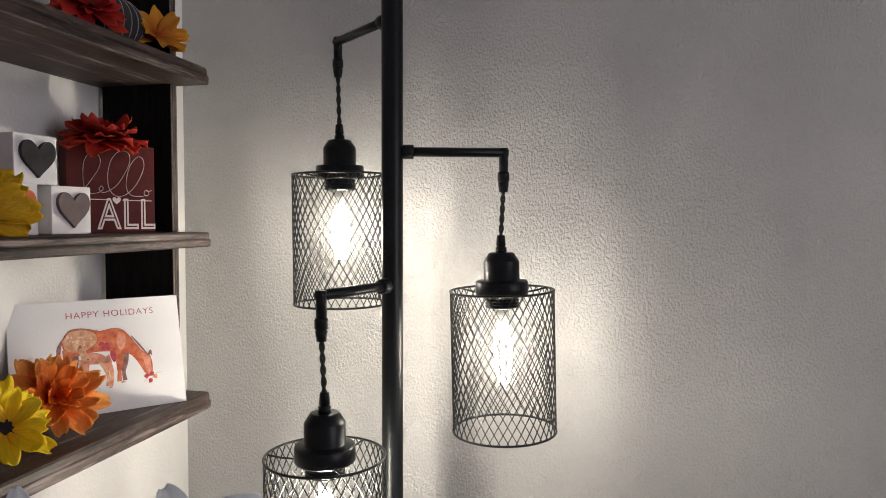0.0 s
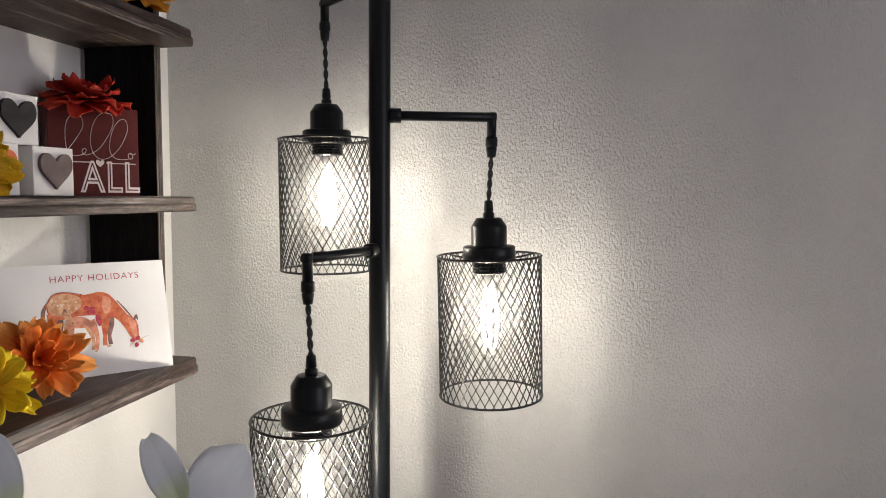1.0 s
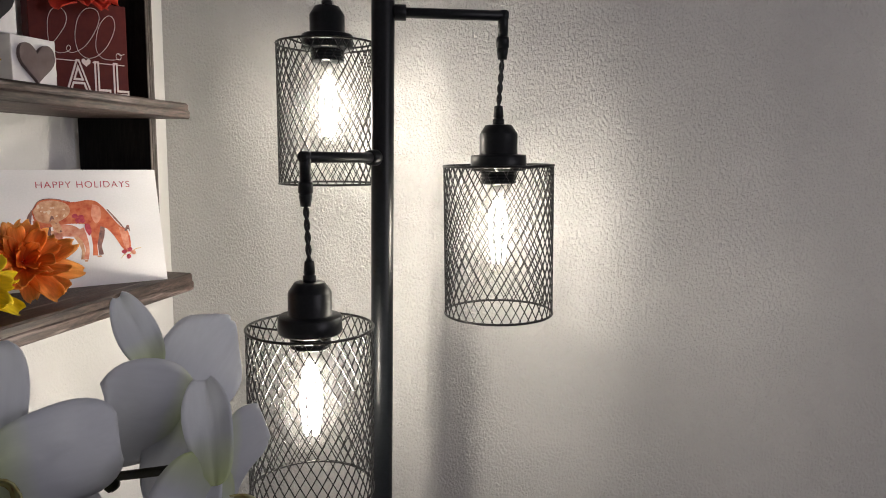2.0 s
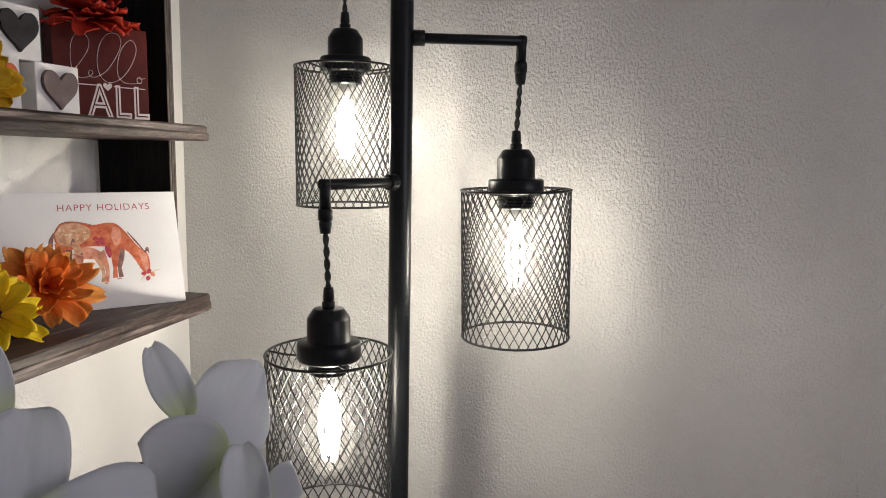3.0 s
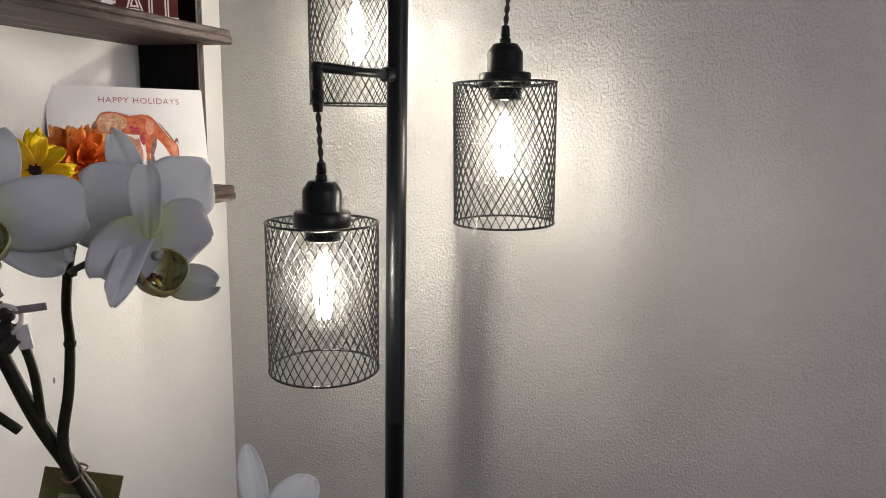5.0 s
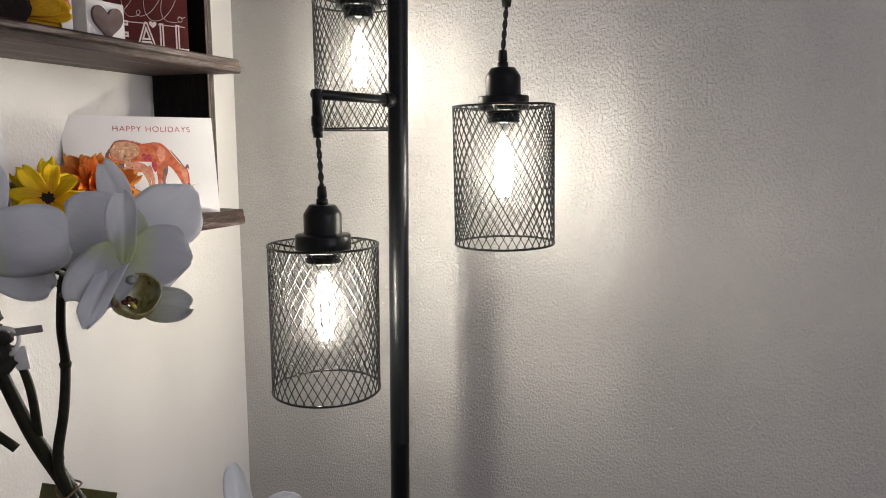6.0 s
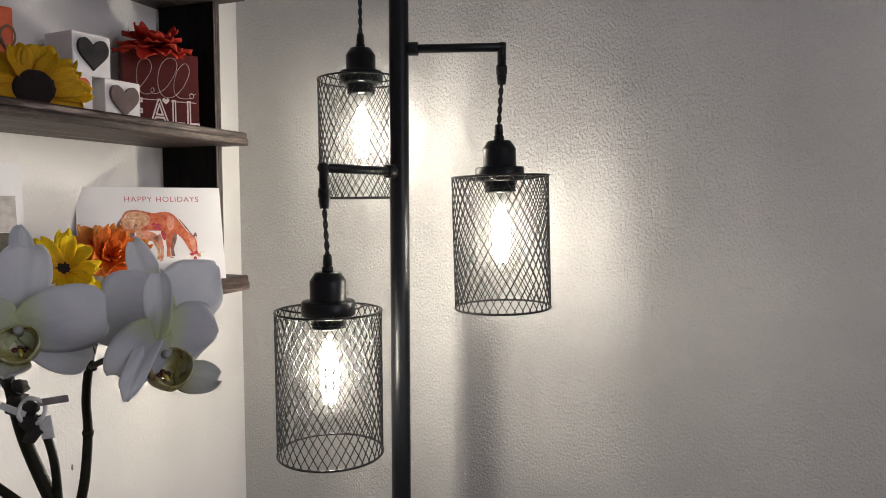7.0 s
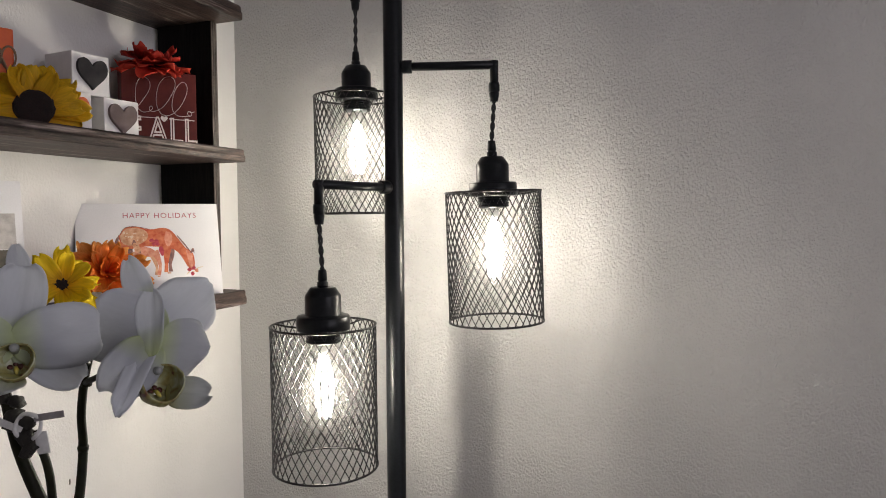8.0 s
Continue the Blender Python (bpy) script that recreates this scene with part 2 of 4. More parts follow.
M_SCUFF = plain("wall_scuff", (0.12, 0.11, 0.10), (0.25, 0.23, 0.21), 0.8, 300)


# ======== mesh helpers ========
def to_mesh(bm, name, mat, smooth=True):
    me = bpy.data.meshes.new(name)
    bm.normal_update()
    bm.to_mesh(me)
    bm.free()
    if mat:
        me.materials.append(mat)
    if smooth:
        me.shade_smooth()
    return me


def part(name, bm, mat, parent, label="", m=None, smooth=True):
    """One mesh object under a thing or a part; bm may be a mesh to share."""
    me = bm if isinstance(bm, bpy.types.Mesh) else to_mesh(bm, name, mat, smooth)
    ob = new(name, me)
    if m is not None:
        ob.matrix_basis = m
    ob.parent = parent
    if label:
        ob["label"] = label
    return ob


def thing(name, label, category, m=None, group="", kind=""):
    ob = new(name)
    ob.empty_display_size = 0.02
    if m is not None:
        ob.matrix_basis = m
    return tagged(ob, label, category, group, kind)


def solid(name, bm, mat, label, category, m=None, group="", kind="", smooth=False):
    ob = new(name, to_mesh(bm, name, mat, smooth))
    if m is not None:
        ob.matrix_basis = m
    return tagged(ob, label, category, group, kind)


def box(bm, lo, hi, bevel=0.0, seg=2):
    r = bmesh.ops.create_cube(bm, size=1.0)
    vs = r["verts"]
    for v in vs:
        v.co = Vector([lo[i] + (v.co[i] + 0.5) * (hi[i] - lo[i]) for i in range(3)])
    if bevel:
        es = list({e for v in vs for e in v.link_edges})
        bmesh.ops.bevel(bm, geom=es, offset=bevel, segments=seg, affect="EDGES", profile=0.6)
    return bm


def cuboid(lo, hi, bevel=0.0, seg=2):
    return box(bmesh.new(), lo, hi, bevel, seg)


def lathe(profile, seg=32, bm=None):
    """Turn (radius, z) pairs about the z axis."""
    bm = bm or bmesh.new()
    rings = []
    for r, z in profile:
        if r < 1e-6:
            rings.append([bm.verts.new((0, 0, z))])
        else:
            rings.append([bm.verts.new((r * math.cos(a), r * math.sin(a), z)) for a in (2 * math.pi * i / seg for i in range(seg))])
    for a, b in zip(rings, rings[1:]):
        for i in range(seg):
            j = (i + 1) % seg
            if len(a) == 1 and len(b) > 1:
                bm.faces.new((a[0], b[i], b[j]))
            elif len(b) == 1 and len(a) > 1:
                bm.faces.new((a[i], b[0], a[j]))
            elif len(a) > 1:
                bm.faces.new((a[i], b[i], b[j], a[j]))
    bmesh.ops.recalc_face_normals(bm, faces=bm.faces)
    return bm


def tube(points, radius, seg=8, bm=None, closed=False):
    """Sweep a circle along points; radius may be one number or one for each point."""
    bm = bm or bmesh.new()
    pts = [Vector(p) for p in points]
    n = len(pts)
    rad = radius if isinstance(radius, (list, tuple)) else [radius] * n
    up, rings = None, []
    for i, p in enumerate(pts):
        if closed:
            d = (pts[(i + 1) % n] - pts[i - 1]).normalized()
        else:
            d = (pts[min(i + 1, n - 1)] - pts[max(i - 1, 0)]).normalized()
        if up is None:
            up = d.orthogonal().normalized()
        up = (up - d * up.dot(d)).normalized()
        side = d.cross(up)
        rings.append([bm.verts.new(p + rad[i] * (math.cos(a) * up + math.sin(a) * side)) for a in (2 * math.pi * k / seg for k in range(seg))])
    pairs = list(zip(rings, rings[1:])) + ([(rings[-1], rings[0])] if closed else [])
    for a, b in pairs:
        for k in range(seg):
            bm.faces.new((a[k], a[(k + 1) % seg], b[(k + 1) % seg], b[k]))
    if not closed:
        bm.faces.new(rings[0][::-1])
        bm.faces.new(rings[-1])
    bmesh.ops.recalc_face_normals(bm, faces=bm.faces)
    return bm


def spline(points, steps=6):
    """Catmull-Rom through the points."""
    p = [Vector(q) for q in points]
    p = [2 * p[0] - p[1]] + p + [2 * p[-1] - p[-2]]
    out = []
    for i in range(1, len(p) - 2):
        for k in range(steps):
            t = k / steps
            out.append(0.5 * (2 * p[i] + (p[i + 1] - p[i - 1]) * t + (2 * p[i - 1] - 5 * p[i] + 4 * p[i + 1] - p[i + 2]) * t * t + (3 * p[i] - p[i - 1] - 3 * p[i + 1] + p[i + 2]) * t ** 3))
    out.append(p[-2])
    return out


def petal(length, width, a=0.45, b=0.4, cup=0.0, bend=0.0, ruffle=0.0, seed=0, thick=0.0005, nu=8, nv=12, notch=0.0):
    """A petal along +x, its face up: a and b round its root and tip, cup lifts the sides, bend the tip."""
    rng = random.Random(seed)
    ph = rng.uniform(0, 6.28)
    top = (a / (a + b)) ** a * (b / (a + b)) ** b
    bm = bmesh.new()
    grid = []
    for i in range(nv + 1):
        s = 0.5 - 0.5 * math.cos(math.pi * (0.02 + 0.905 * i / nv))
        w = 0.5 * width * (s ** a) * ((1 - s) ** b) / top
        row = []
        for j in range(nu + 1):
            u = 2 * j / nu - 1
            x = length * (s - notch * (1 - u * u) * s ** 6)
            z = cup * width * u * u * s + bend * length * s * s + 0.025 * width * math.sin(3.1 * u + ph) * s + ruffle * length * math.sin(7 * s + ph + 2.2 * u) * abs(u) * s
            z -= 0.02 * length * math.exp(-(u * 6) ** 2)
            row.append(bm.verts.new((x, u * w, z)))
        grid.append(row)
    for i in range(nv):
        for j in range(nu):
            bm.faces.new((grid[i][j], grid[i + 1][j], grid[i + 1][j + 1], grid[i][j + 1]))
    bm.normal_update()
    if thick:
        bmesh.ops.solidify(bm, geom=bm.faces[:], thickness=thick)
    return bm


def aim(root, tip, face):
    """Pose with local x from root to tip and local z towards face."""
    x = (Vector(tip) - Vector(root)).normalized()
    z = Vector(face)
    z = (z - x * z.dot(x)).normalized()
    y = z.cross(x)
    return Matrix.Translation(root) @ Matrix((x, y, z)).transposed().to_4x4()


def heart_outline(size, n=40):
    out = []
    for i in range(n):
        t = 2 * math.pi * i / n
        out.append((size * math.copysign(abs(math.sin(t)) ** 2.3, math.sin(t)) * 0.48, size * (0.9 if math.cos(t) < 0 else 1.0) * (13 * math.cos(t) - 5 * math.cos(2 * t) - 2 * math.cos(3 * t) - math.cos(4 * t)) / 30.5 + size * 0.055))
    return out


def plate(outline, depth, bevel=0.0):
    """Flat outline in x, y pushed up by depth, its rim bevelled."""
    bm = bmesh.new()
    f = bm.faces.new([bm.verts.new((x, y, 0)) for x, y in outline])
    r = bmesh.ops.extrude_face_region(bm, geom=[f])
    vs = [g for g in r["geom"] if isinstance(g, bmesh.types.BMVert)]
    bmesh.ops.translate(bm, verts=vs, vec=(0, 0, depth))
    if bevel:
        es = [e for e in bm.edges if all(v in vs for v in e.verts)]
        bmesh.ops.bevel(bm, geom=es, offset=bevel, segments=2, affect="EDGES")
    bmesh.ops.recalc_face_normals(bm, faces=bm.faces)
    return bm


def lettering(body, size, offset=0.0, depth=0.0001, spacing=1.0):
    """Mesh of words in the built-in font, lying in x, y and centred."""
    cu = bpy.data.curves.new("words", "FONT")
    cu.body, cu.size, cu.offset, cu.extrude, cu.space_character = body, size, offset, depth, spacing
    cu.align_x, cu.align_y = "CENTER", "CENTER"
    ob = new("words", cu)
    bpy.context.view_layer.update()
    me = bpy.data.meshes.new_from_object(ob.evaluated_get(bpy.context.evaluated_depsgraph_get()))
    bpy.data.objects.remove(ob)
    bpy.data.curves.remove(cu)
    return me


# ======== the room ========
CORNER = (0.038, -0.024)         # foot of the corner between the two walls
SHELF_TURN = math.degrees(math.atan(0.10))    # the shelf wall and all that is screwed to it
LAMP_TURN = math.degrees(math.atan(0.0761))   # the wall behind the lamp
ON_WALL = pose(CORNER[0], CORNER[1], 0, 0, 0, SHELF_TURN)
solid("wall_west", cuboid((-0.12, -2.75, 0), (0, 0.0, 2.5)), M_PALE, "pale cream wall with orange-peel paint", "wall", ON_WALL, kind="structure")
solid("wall_north", cuboid((-0.14, 0, 0), (2.95, 0.12, 2.5)), M_WALL, "greige wall with orange-peel paint behind the lamp", "wall", pose(CORNER[0], CORNER[1], 0, 0, 0, LAMP_TURN), kind="structure")
solid("wall_south", cuboid((-0.15, -2.72, 0), (2.97, -2.6, 2.5)), M_PALE, "plain light wall closing the room", "wall", kind="structure")
WIN = (-1.75, -0.35, 0.95, 2.15)     # y and z of the added, unseen window in the wall to the east
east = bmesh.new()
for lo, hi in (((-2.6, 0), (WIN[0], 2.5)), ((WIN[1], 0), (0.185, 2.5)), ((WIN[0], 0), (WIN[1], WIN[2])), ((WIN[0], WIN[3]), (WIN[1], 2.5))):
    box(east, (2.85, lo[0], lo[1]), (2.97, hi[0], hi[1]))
solid("wall_east", east, M_PALE, "plain light wall with an added window opening", "wall", kind="structure")
win = thing("added_window_1", "plain white window, unseen, added for the fill light", "window", pose(2.93, WIN[0], WIN[2], 0, 0, 90), kind="structure")
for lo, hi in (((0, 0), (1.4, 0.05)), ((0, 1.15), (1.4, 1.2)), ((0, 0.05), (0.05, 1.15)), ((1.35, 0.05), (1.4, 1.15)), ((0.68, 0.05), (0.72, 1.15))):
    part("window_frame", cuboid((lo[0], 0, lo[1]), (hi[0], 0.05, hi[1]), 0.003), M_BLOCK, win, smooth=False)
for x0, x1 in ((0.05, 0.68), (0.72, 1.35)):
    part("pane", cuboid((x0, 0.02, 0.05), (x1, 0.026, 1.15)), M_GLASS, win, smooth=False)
# area lamp without a known source, added in the opening to brighten the room
fill_lamp = new("fill_light", bpy.data.lights.new("fill_light", "AREA"))
fill_lamp.data.shape, fill_lamp.data.size, fill_lamp.data.size_y = "RECTANGLE", 1.3, 1.1
fill_lamp.data.energy, fill_lamp.data.color = FILL_WATTS, (1.0, 0.95, 1.05)
fill_lamp.matrix_basis = look((2.87, -1.05, 1.55), (0, -1.05, 1.55))
solid("ceiling", cuboid((-0.15, -2.72, 2.5), (2.97, 0.40, 2.6)), M_CEIL, "plain white ceiling", "ceiling", kind="structure")
solid("floor", cuboid((-0.15, -2.72, -0.1), (2.97, 0.40, 0.0)), M_FLOOR, "brown wooden floor", "floor", kind="structure")
scuff = bmesh.new()
bmesh.ops.create_icosphere(scuff, subdivisions=2, radius=0.5)
bmesh.ops.scale(scuff, verts=scuff.verts, vec=(0.0012, 0.003, 0.009))
solid("trim_scuff", scuff, M_SCUFF, "small dark scuff on the wall paint", "scuff", ON_WALL @ pose(0, -0.3607, 0.853), kind="structure")


# ======== floor lamp ========
POLE = (0.4510, -0.1740)
ARM, SHADE_R, SHADE_H = 0.132, 0.0618, 0.1685


def lamp_meshes():
    d = {}
    mitre = bmesh.new()
    tube([(0.010, 0, 0), (0.05, 0, 0), (ARM + 0.0050, 0, 0), (ARM + 0.0055, 0, 0)], [0.0056, 0.0056, 0.0056, 0.0048], 20, mitre)
    tube([(ARM, 0, 0.0054), (ARM, 0, 0.0049), (ARM, 0, -0.024)], [0.0048, 0.0056, 0.0056], 20, mitre)
    d["arm"] = to_mesh(mitre, "arm", M_IRON)
    d["collar"] = to_mesh(tube([(0.0115, 0, 0), (0.0125, 0, 0), (0.0245, 0, 0), (0.0250, 0, 0)], [0.0080, 0.0086, 0.0086, 0.0080], 20), "collar", M_IRON)
    d["grip"] = to_mesh(lathe([(0, 0.0), (0.0066, 0.0), (0.0072, -0.003), (0.0072, -0.011), (0.0062, -0.0115), (0.0060, -0.013), (0.0066, -0.0135), (0.0050, -0.024), (0, -0.024)], 20), "grip", M_IRON)
    d["connector"] = to_mesh(lathe([(0, 0.066), (0.0044, 0.066), (0.0050, 0.064), (0.0058, 0.054), (0.0052, 0.0535), (0.0052, 0.052), (0.0066, 0.0515), (0.0066, 0.044), (0, 0.044)], 24), "connector", M_IRON)
    d["cap"] = to_mesh(lathe([(0, 0.0455), (0.013, 0.0455), (0.0150, 0.0448), (0.0205, 0.0365), (0.0213, 0.0345), (0.0213, 0.0135), (0.0225, 0.0125), (0.0300, 0.0120), (0.0312, 0.0105), (0.0316, -0.0035), (0.0305, -0.0055), (0.019, -0.0060), (0, -0.0060)], 40), "cap", M_IRON)
    prof = [(0, -0.0055)]
    for k in range(4):
        z = -0.006 - 0.0036 * k
        prof += [(0.0195, z), (0.0205, z - 0.0012), (0.0205, z - 0.0022), (0.0190, z - 0.0032)]
    d["thread"] = to_mesh(lathe(prof + [(0.0135, -0.0215), (0, -0.0215)], 32), "thread", M_IRON)
    # diamond mesh: two families of helical strands
    n, turn, steps = 38, 2 * math.pi * 9.2 / 38, 20
    for sgn, key in ((-1, "strand_left"), (1, "strand_right")):
        verts, faces = [], []
        for i in range(steps + 1):
            f = i / steps
            ang = sgn * turn * f
            for dr, dz in ((-0.0005, 0.0009), (0.0005, 0.0009), (0.0005, -0.0009), (-0.0005, -0.0009)):
                r = SHADE_R + dr
                verts.append((r * math.cos(ang), r * math.sin(ang), dz - SHADE_H * f))
            if i:
                b0, b1 = 4 * (i - 1), 4 * i
                for q in range(4):
                    faces.append((b0 + q, b0 + (q + 1) % 4, b1 + (q + 1) % 4, b1 + q))
        me = bpy.data.meshes.new("strand")
        me.from_pydata(verts, [], faces)
        me.materials.append(M_WIRE)
        d[key] = me
    ring = [(SHADE_R * math.cos(2 * math.pi * i / 64), SHADE_R * math.sin(2 * math.pi * i / 64), 0) for i in range(64)]
    d["ring"] = to_mesh(tube(ring, 0.0014, 8, closed=True), "ring", M_WIRE)
    d["spoke"] = to_mesh(tube([(0.024, 0, -0.0045), (0.045, 0, -0.003), (SHADE_R, 0, 0)], 0.0012, 8), "spoke", M_WIRE)
    d["bulb"] = to_mesh(lathe([(0.0128, -0.020), (0.0132, -0.028), (0.0150, -0.040), (0.0195, -0.055), (0.0245, -0.072), (0.0272, -0.086), (0.0270, -0.098), (0.0235, -0.110), (0.0165, -0.1195), (0.0080, -0.1240), (0, -0.1252)], 32), "bulb", M_GLASS)
    d["mount"] = to_mesh(lathe([(0, -0.021), (0.0075, -0.021), (0.0060, -0.032), (0.0026, -0.042), (0.0020, -0.104), (0, -0.105)], 16), "mount", M_STEMGLASS)
    fil = bmesh.new()
    tube(spline([(0.0052, 0, -0.040), (0.0098, 0, -0.062), (0.0102, 0, -0.082), (0.0064, 0, -0.110)], 3), 0.0011, 6, fil)
    d["filament"] = [fil.copy() for _ in range(3)]
    d["filament"] = [to_mesh(b, "filament", m) for b, m in zip(d["filament"], M_FIL)]
    fil.free()
    return d


def floor_lamp():
    d = lamp_meshes()
    lamp = thing("floor_lamp", "black metal tree floor lamp with three lit wire-cage pendants", "floor lamp", pose(*POLE, 0))
    part("pole", lathe([(0, 0.02), (0.0127, 0.02), (0.0127, 0.792), (0.01295, 0.793), (0.01295, 0.7945), (0.0127, 0.7955), (0.0127, 1.625), (0.0115, 1.632), (0.006, 1.636), (0, 1.637)], 40), M_IRON, lamp)
    part("base", lathe([(0, 0), (0.125, 0), (0.128, 0.004), (0.127, 0.014), (0.120, 0.020), (0.02, 0.024), (0.017, 0.045), (0, 0.045)], 48), M_IRON, lamp)
    # arm height and bearing, then the hanging cage's top from the pole's foot, its lean and spin
    pendants = (((1.551, 145.0), (-0.1000, 0.0640, 1.3745), 0.5, 10),
                ((1.396, 22.0), (0.1223, 0.0450, 1.2320), 1.6, 40),
                ((1.239, 259.0), (-0.0235, -0.1265, 1.0730), 0.3, 75))
    for n, ((z, bearing), foot, lean, spin) in enumerate(pendants):
        a = part("arm", d["arm"], None, lamp, m=pose(0, 0, z, 0, 0, bearing))
        part("collar", d["collar"], None, a)
        part("grip", d["grip"], None, a, m=pose(ARM, 0, -0.023))
        hang = pose(*foot) @ pose(0, 0, 0, 0, -lean, spin)
        # the cord runs from the grip to the connector, wherever the cage has come to rest
        place = pose(0, 0, z, 0, 0, bearing)
        below = place.inverted() @ (hang @ Vector((0, 0, 0.064)))
        above = Vector((ARM, 0, -0.044))
        tw = bmesh.new()
        for ph in (0, math.pi):
            tube([above.lerp(below, k / 40) + Vector((0.0016 * math.cos(ph + 15.0 * k / 40), 0.0016 * math.sin(ph + 15.0 * k / 40), 0)) for k in range(41)], 0.0016, 8, tw)
        part("cord", tw, M_CORD, a, "twisted black cord")
        s = part("socket", d["cap"], None, lamp, m=hang)
        part("connector", d["connector"], None, s)
        part("thread", d["thread"], None, s)
        c = part("shade", d["ring"], None, lamp, "black diamond wire mesh cage", m=hang)
        for k in range(38):
            part("strand", d["strand_left"], None, c, m=pose(0, 0, 0, 0, 0, 360 * k / 38))
            part("strand", d["strand_right"], None, c, m=pose(0, 0, 0, 0, 0, 360 * k / 38))
        part("ring", d["ring"], None, c, m=pose(0, 0, -SHADE_H))
        for k in range(3):
            part("spoke", d["spoke"], None, c, m=pose(0, 0, 0, 0, 0, 120 * k))
        b = part("bulb", d["bulb"], None, lamp, "clear glass filament bulb, lit", m=hang)
        part("mount", d["mount"], None, b)
        for k in range(6):
            part("filament", d["filament"][n], None, b, m=pose(0, 0, 0, 0, 0, 60 * k))


floor_lamp()

# ======== shelves ========
S_END, S_START = -0.1750, -0.86
SHELVES = ((1.0725, 1.0935, 0.1485), (1.2815, 1.3000, 0.1510), (1.4865, 1.5080, 0.1505))


def wall_shelf(z0, z1, depth):
    """A board whose front is planed to two shallow faces that meet in a worn ridge."""
    h = z1 - z0
    rng = random.Random(int(z0 * 1000))
    section = [(0, 0), (depth - 0.0020, 0), (depth - 0.0004, 0.0016), (depth, 0.40 * h), (depth - 0.0006, 0.50 * h), (depth - 0.0022, 0.56 * h),
               (depth - 0.0026, h - 0.0022), (depth - 0.0046, h), (0, h)]
    n = 60
    bm = bmesh.new()
    rows = []
    for k in range(n + 1):
        y = S_START + (S_END - S_START) * k / n
        row = []
        for x, z in section:
            w = 0.0005 * noise.noise(Vector((x * 30, y * 55, z * 90 + 9 * z0))) if x > 0 else 0
            trim = 0.0012 if k in (0, n) and x > 0 else 0
            row.append(bm.verts.new((x + w - trim, y, z0 + z + 0.4 * w)))
        rows.append(row)
    m = len(section)
    for a, b in zip(rows, rows[1:]):
        for q in range(m):
            bm.faces.new((a[q], a[(q + 1) % m], b[(q + 1) % m], b[q]))
    bm.faces.new(rows[0])
    bm.faces.new(rows[-1][::-1])
    bmesh.ops.recalc_face_normals(bm, faces=bm.faces)
    solid("wall_shelf", bm, M_SHELF, "rough grey-brown stained wooden wall shelf with worn edges", "shelf", ON_WALL, group="wall shelves", smooth=False)


for levels in SHELVES:
    wall_shelf(*levels)
# upright board between and above the shelves
up = thing("shelf_upright", "near-black stained upright board at the shelf ends", "board", ON_WALL @ pose(0.008, -0.1925, 1.0937))
for z0, z1 in ((0.0, 0.1875), (0.2066, 0.3925), (0.4146, 0.56)):
    part("board", cuboid((0, 0, z0), (0.098, 0.0135, z1), 0.0008), M_PLANK, up, smooth=False)
    for k in range(3):
        part("edge_strip", cuboid((0.0982, 0.0004 + 0.0044 * k, z0), (0.0990, 0.0037 + 0.0044 * k, z1), 0.0003), M_PLY, up, "pale layered board edge", smooth=False)

# ======== things on the shelves ========
def bloom(name, label, centre, face, mat, rings, core, group="", rest=0.0):
    """A cloth flower: rings of (count, length, width, tilt, lift), each petal of its own, and a core of (mesh, material)."""
    rng = random.Random(hash_of(name, centre))
    zaxis = Vector(face).normalized()
    m = Matrix.Translation(centre) @ zaxis.to_track_quat("Z", "Y").to_matrix().to_4x4()
    fl = thing(name, label, "flower", m, group)
    for k, (count, length, width, tilt, lift) in enumerate(rings):
        shapes = [to_mesh(petal(length, width, 0.5, 0.42, rng.uniform(0.02, 0.22), rng.uniform(-0.35, 0.15), rng.uniform(0.05, 0.12), rng.random(), 0.0005, 8, 12, rng.uniform(0, 0.10)), "petal", mat) for _ in range(5)]
        off = rng.uniform(0, 360)
        for i in range(count):
            ang = off + 360 * i / count + rng.uniform(-7, 7)
            s = rng.uniform(0.86, 1.1)
            pm = pose(0, 0, lift, 0, 0, ang) @ pose(0.25 * length * 0.4, 0, 0, rng.uniform(-16, 16), -(tilt + rng.uniform(-9, 9)), 0) @ Matrix.Diagonal((s, s, s, 1))
            if (m @ pm @ Vector((length, 0, 0))).z < rest or (m @ pm @ Vector((length * 0.5, 0, 0))).z < rest + 0.002:
                continue
            part("petal", shapes[i % 5], None, fl, m=pm)
    if core:
        part("seed_disc" if core[1] is M_SEED else "core", core[0], core[1], fl)
    return fl


def hash_of(name, centre):
    return int(abs(centre[0] * 7919 + centre[1] * 104729 + centre[2] * 1299709) * 1000) % 99991


def seed_disc(r):
    bm = lathe([(0, r * 0.16), (r * 0.5, r * 0.22), (r * 0.85, r * 0.28), (r, r * 0.12), (r * 0.9, -r * 0.15), (0, -r * 0.2)], 28)
    for v in bm.verts:
        v.co += 0.05 * r * Vector(noise.noise_vector(v.co * 700))
    return bm


def heart_block(front_x, y0, z0, size, heart_mat, label, yaw=0.0):
    """A white wooden block with a wooden heart on its front."""
    b = thing("heart_block", label, "block", pose(front_x, y0, z0, 0, 0, yaw), "heart blocks")
    part("block", cuboid((-size, 0, 0), (0, size, size), 0.0012), M_BLOCK, b, smooth=False)
    hp = plate(heart_outline(size * 0.83), 0.0042)
    part("heart", hp, heart_mat, b, "painted wooden heart", m=pose(0.0002, size * 0.5, size * 0.5) @ Matrix(((0, 0, 1, 0), (1, 0, 0, 0), (0, 1, 0, 0), (0, 0, 0, 1))), smooth=False)
    return b


